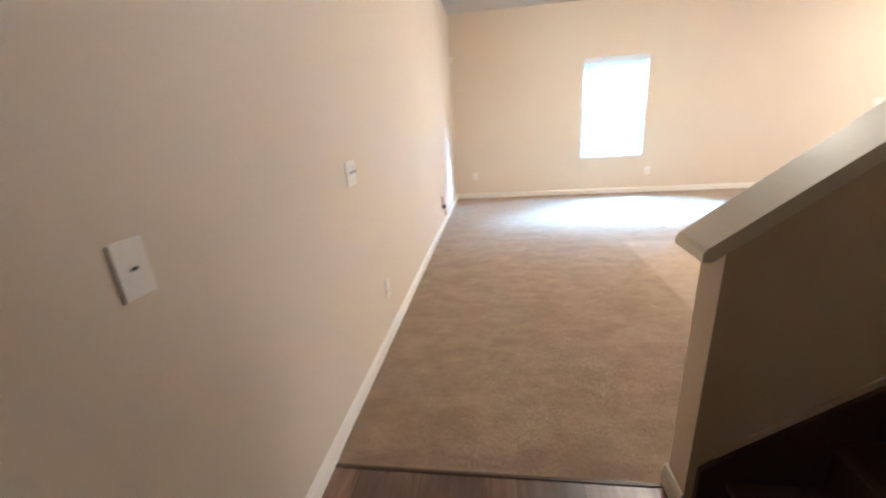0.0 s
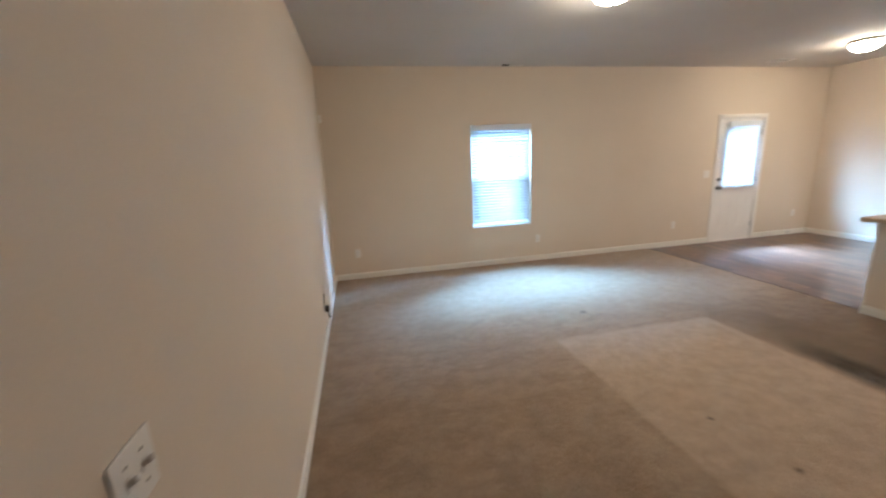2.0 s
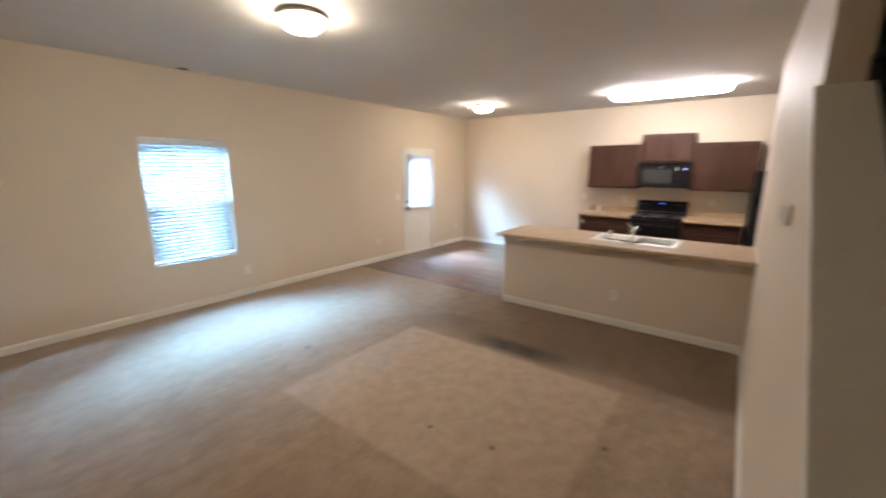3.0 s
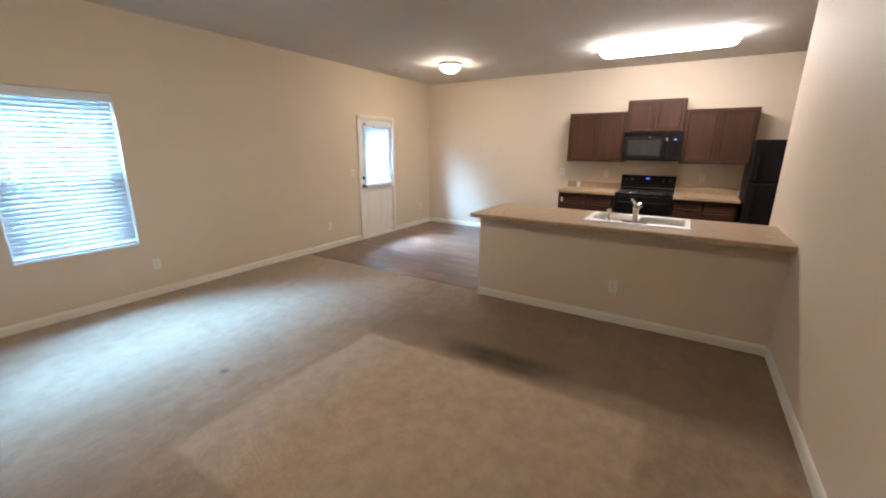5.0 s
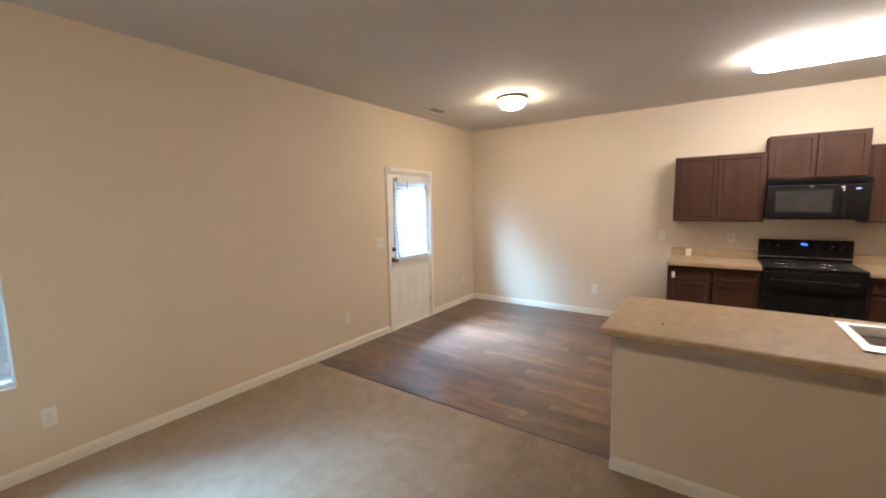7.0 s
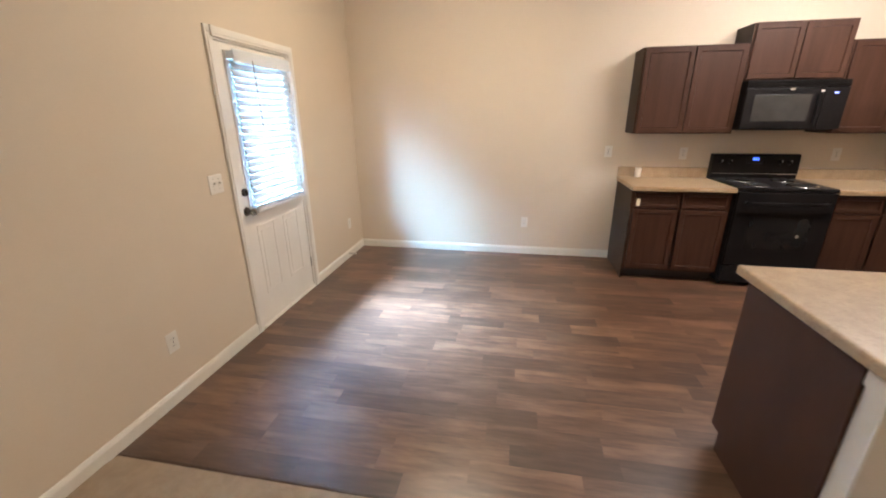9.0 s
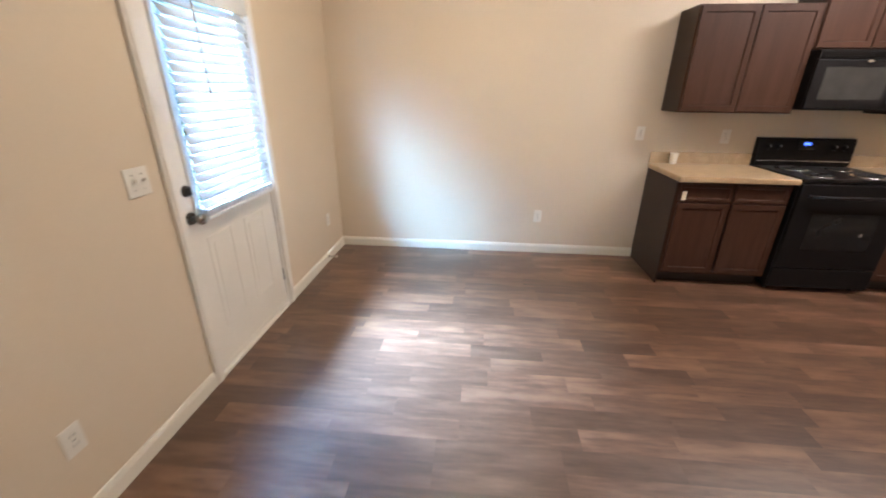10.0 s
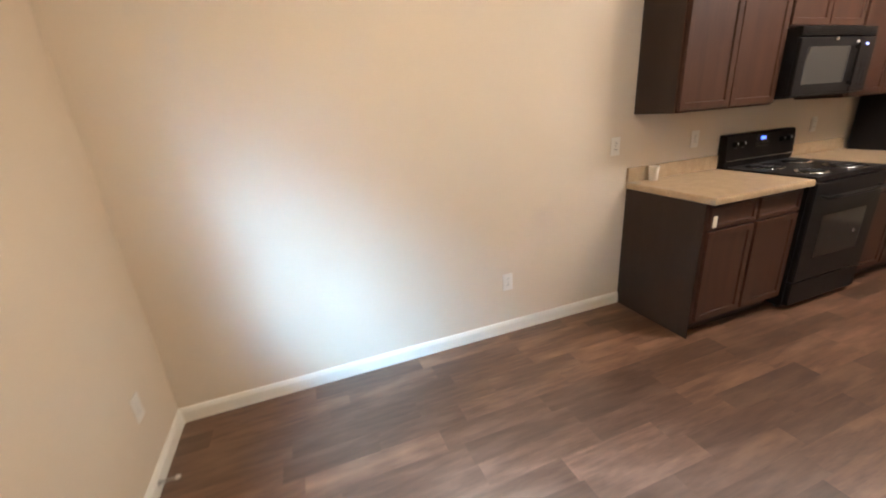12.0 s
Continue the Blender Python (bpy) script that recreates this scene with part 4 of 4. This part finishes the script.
# ---- lamps ----
def dome_lamp(x, y):
    l = thing("ceiling_lamp", (x, y, H), "lit frosted dome ceiling lamp with a satin metal rim", "ceiling lamp", "dome ceiling lamps")
    part("rim", lathe(bmesh.new(), [(0.06, -0.0005), (0.162, -0.001), (0.170, -0.012), (0.168, -0.028), (0.152, -0.034), (0.06, -0.034)], (x, y, H), 40), LAMPRIM, l, smooth=True)
    part("dome", lathe(bmesh.new(), [(0.149, -0.0345), (0.144, -0.060), (0.120, -0.095), (0.08, -0.117), (0.04, -0.127), (0.008, -0.130)], (x, y, H), 40), DOME, l, smooth=True)
    part("finial", lathe(bmesh.new(), [(0.007, -0.129), (0.010, -0.135), (0.006, -0.145)], (x, y, H), 12), BRONZE, l, smooth=True)


dome_lamp(1.79, 4.14)
dome_lamp(6.06, 5.26)


def tube_lamp():
    x0, x1, y0, y1 = 6.04, 6.30, 1.77, 3.17
    l = thing("fluorescent_lamp", ((x0 + x1) / 2, (y0 + y1) / 2, H), "lit fluorescent wraparound ceiling lamp over the kitchen", "ceiling lamp")
    part("housing", made((x0 + 0.03, y0, H - 0.022, x1 - 0.03, y1, H - 0.0005), bev=0.003), VINYL, l)
    prof = [(x0 + 0.01, H - 0.022), (x0, H - 0.045), (x0 + 0.02, H - 0.100), (x0 + 0.07, H - 0.122), (x1 - 0.07, H - 0.122), (x1 - 0.02, H - 0.100), (x1, H - 0.045), (x1 - 0.01, H - 0.022)]
    bm, rings = bmesh.new(), []
    for y, k in ((y0, 0.35), (y0 + 0.015, 0.70), (y0 + 0.05, 0.94), (y0 + 0.09, 1.0), (y1 - 0.09, 1.0), (y1 - 0.05, 0.94), (y1 - 0.015, 0.70), (y1, 0.35)):
        rings.append([bm.verts.new((x, y, H - 0.0225 + (z - H + 0.022) * k)) for x, z in prof])
    for a, b in zip(rings, rings[1:]):
        for i in range(len(a)):
            q = (i + 1) % len(a)
            bm.faces.new((a[i], a[q], b[q], b[i]))
    bm.faces.new(rings[0])
    bm.faces.new(rings[-1])
    bmesh.ops.recalc_face_normals(bm, faces=bm.faces[:])
    part("diffuser", bm, TUBE, l)


tube_lamp()


# ---- plates, sensors, small things ----
def plate_parts(p, kind):
    w = {"double": 0.058}.get(kind, 0.036)
    part("cover", made((-w, -0.006, -0.058, w, -0.0004, 0.058), bev=0.0028), PLASTIC, p)
    if kind == "outlet":
        for z in (-0.020, 0.020):
            s = part("socket", made((-0.017, -0.0078, z - 0.0145, 0.017, -0.0055, z + 0.0145), bev=0.001), IVORY, p)
            for x in (-0.006, 0.006):
                part("slot", made((x - 0.0012, -0.0082, z - 0.003, x + 0.0012, -0.0074, z + 0.006)), SLOT, s)
        part("screw", rod(bmesh.new(), (0, -0.0056, 0), (0, -0.0072, 0), 0.0032, n=10), NICKEL, p)
    elif kind in ("switch", "double"):
        for x in ((0,) if kind == "switch" else (-0.023, 0.023)):
            part("toggle_surround", made((x - 0.0055, -0.0072, -0.012, x + 0.0055, -0.0055, 0.012)), IVORY, p)
            bm = made((-0.004, -0.018, -0.005, 0.004, 0.0, 0.005), bev=0.0015)
            bmesh.ops.transform(bm, matrix=pose(x, -0.006, 0.002, -28, 0, 0), verts=bm.verts[:])
            part("toggle", bm, IVORY, p)
            for z in (-0.030, 0.030):
                part("screw", rod(bmesh.new(), (x, -0.0056, z), (x, -0.0070, z), 0.003, n=10), NICKEL, p)
    elif kind == "jack":
        j = part("jack", made((-0.0085, -0.0074, -0.006, 0.0085, -0.0055, 0.008), bev=0.0006), IVORY, p)
        part("opening", made((-0.008, -0.0080, -0.003, 0.008, -0.0072, 0.004)), SLOT, j, "dark jack opening")


FIRST = {}


def plate(kind, at, turn, label, stand=0.0):
    name, cat, group = {"outlet": ("wall_outlet", "outlet", "wall outlets"), "switch": ("light_switch", "switch", "light switches"), "double": ("double_light_switch", "switch", "light switches"), "jack": ("phone_jack", "wall plate", "")}[kind]
    m = pose(*at, 0, 0, turn)
    if kind in FIRST:
        return tagged(copy_thing(FIRST[kind], m), label)
    p = thing(name, at, label, cat, group, local=True, turn=turn)
    plate_parts(p, kind)
    FIRST[kind] = p
    return p


NORTH, EAST, WEST, SOUTH = 0, -90, 90, 180
plate("jack", (XW, 0.78, 1.082), WEST, "white plastic jack plate on the beige hall wall")
plate("double", (XW, 1.96, 1.094), WEST, "white double toggle switch on the beige wall")
plate("outlet", (XW, 2.31, 0.345), WEST, "white outlet low on the beige wall")
plate("outlet", (-0.216, YN, 0.362), NORTH, "white outlet low on the window wall")
plate("outlet", (2.436, YN, 0.340), NORTH, "white outlet beneath the window")
plate("outlet", (4.81, YN, 0.352), NORTH, "white outlet by the carpet's end")
plate("outlet", (7.25, YN, 0.375), NORTH, "white outlet near the dining corner")
plate("double", (5.361, YN, 1.136), NORTH, "white double toggle switch beside the door")
plate("outlet", (XE, 4.704, 0.372), EAST, "white outlet low on the dining wall")
plate("outlet", (XE, 3.898, 1.155), EAST, "white outlet beside the wall cabinet")
plate("outlet", (XE, 3.19, 1.140), EAST, "white outlet over the worktop backsplash")
plate("outlet", (XE, 1.87, 1.140), EAST, "white outlet over the worktop by the range")
plate("outlet", (4.295, 2.478, 0.346), EAST, "white outlet on the half wall")

th = thing("thermostat", (2.28, YS, 1.489), "small white thermostat on the stair wall", "thermostat", local=True, turn=SOUTH)
part("case", made((-0.06, -0.026, -0.045, 0.06, -0.0004, 0.045), bev=0.006), PLASTIC, th)
part("screen", made((-0.03, -0.0275, -0.005, 0.03, -0.0255, 0.030)), IVORY, th)

tv = thing("cable_plate", (XW, 4.89, 0.33), "grey cable plate with a black plug and loose cable end", "wall plate", local=True, turn=WEST)
part("cover", made((-0.036, -0.006, -0.07, 0.036, -0.0004, 0.075), bev=0.003), NICKEL, tv)
part("plug", made((-0.030, -0.040, -0.085, 0.022, -0.0062, -0.035), bev=0.006), RUBBER, tv, "black plug")
part("cable", tube(bmesh.new(), [(0.0, -0.03, -0.08), (0.02, -0.032, -0.12), (0.05, -0.028, -0.16), (0.09, -0.026, -0.185), (0.12, -0.024, -0.19)], 0.0045, 8), RUBBER, tv, smooth=True)
part("cable_end", rod(bmesh.new(), (0.10, -0.026, -0.187), (0.16, -0.022, -0.192), 0.009, n=12), RUBBER, tv)

ms = thing("motion_sensor", (XW, 6.55, 2.116), "small white motion sensor near the room corner", "sensor", local=True, turn=WEST)
part("case", made((-0.03, -0.040, -0.045, 0.03, -0.0004, 0.045), bev=0.010), PLASTIC, ms)
part("lens", made((-0.02, -0.0425, -0.034, 0.02, -0.0395, 0.004), bev=0.002), IVORY, ms)

dc = thing("door_contact", (5.535, YN - 0.0225, 2.012), "small white alarm contact on the door casing", "sensor", local=True)
part("case", made((-0.012, -0.013, -0.030, 0.012, -0.0004, 0.030), bev=0.003), PLASTIC, dc)

sp = thing("ceiling_bracket", (1.91, 6.56, H), "small dark ceiling bracket with a thin wire to a cap", "bracket", local=True)
part("plate", made((-0.045, -0.018, -0.016, 0.045, 0.018, -0.0005), bev=0.004), BRONZE, sp)
part("wire", tube(bmesh.new(), [(0.04, 0, -0.005), (0.10, 0.012, -0.006), (0.16, 0.006, -0.005), (0.21, 0, -0.005)], 0.0025, 6), IVORY, sp, smooth=True)
part("cap", lathe(bmesh.new(), [(0.028, -0.0005), (0.028, -0.010), (0.016, -0.016)], (0.225, 0, 0), 20), IVORY, sp, "pale round cap")


def vent():
    v = thing("ceiling_vent", (6.03, 6.25, H), "white slatted air vent in the ceiling", "vent", local=True)
    part("frame", made((-0.16, -0.09, -0.008, -0.135, 0.09, -0.0005), (0.135, -0.09, -0.008, 0.16, 0.09, -0.0005), (-0.135, 0.065, -0.008, 0.135, 0.09, -0.0005), (-0.135, -0.09, -0.008, 0.135, -0.065, -0.0005), bev=0.002), PLASTIC, v)
    part("backing", made((-0.135, -0.065, -0.0025, 0.135, 0.065, -0.0006)), SLOT, v)
    for k in range(7):
        bm = made((-0.135, -0.007, -0.0008, 0.135, 0.007, 0.0008))
        bmesh.ops.transform(bm, matrix=pose(0, -0.054 + 0.018 * k, -0.0075, 25, 0, 0), verts=bm.verts[:])
        part("slat", bm, PLASTIC, v)


vent()

ds = thing("door_stop", (7.16, YN - 0.014, 0.047), "spring door stop on the baseboard", "door stop", local=True)
spring = [(0.007 * math.cos(i * 0.9), -0.004 - 0.0011 * i, 0.007 * math.sin(i * 0.9)) for i in range(58)]
part("spring", tube(bmesh.new(), spring, 0.0016, 6), NICKEL, ds, smooth=True)
part("base", rod(bmesh.new(), (0, -0.0003, 0), (0, -0.006, 0), 0.011, 0.009, 14), NICKEL, ds)
part("tip", rod(bmesh.new(), (0, -0.064, 0), (0, -0.080, 0), 0.009, 0.008, 14), PLASTIC, ds)


# ---- plank floors, last ----
def planks(name, x0, x1, y0, y1, label, seed):
    f = thing(name, (x0, y0, 0), label, "floor")
    tagged(f, kind="structure")
    rnd, w, full, gap, cache = random.Random(seed), 0.123, 0.62, 0.0, {}
    x, col = x0, 0
    while x < x1 - 0.004:
        pw = min(w, x1 - x)
        y, first = y0, True
        while y < y1 - 0.004:
            n = full * (rnd.choice((0.25, 0.4, 0.55, 0.7, 0.85)) if first else rnd.choice((0.7, 0.8, 0.9, 1.0, 1.1)))
            n, first = round(min(n, y1 - y), 2) or 0.01, False
            n = min(n, y1 - y)
            if y1 - y - n < 0.06:
                n = y1 - y
            key = (round(pw, 3), round(n, 3))
            if key not in cache:
                cache[key] = mesh_of("plank", made((gap / 2, gap / 2, -0.010, pw - gap / 2, n - gap / 2, 0.0)), PLANK)
            p = new("plank", cache[key])
            p.parent = f
            p.location = (x - x0, y - y0, rnd.uniform(-0.0001, 0.0))
            y += n
        x += w
        col += 1


planks("floor_planks", 4.392, XE, 0.3, YN, "brown wood-look vinyl plank floor", 3)
planks("floor_hall_planks", XW, 0.735, -2.4, YS - 0.018, "brown wood-look vinyl plank floor in the hall", 5)
solid("floor_stair_base", made((0.735, 0.25, -0.011, 1.4, YS0, -0.0005)), STEPWOOD, "dark board floor at the stair foot", "floor")
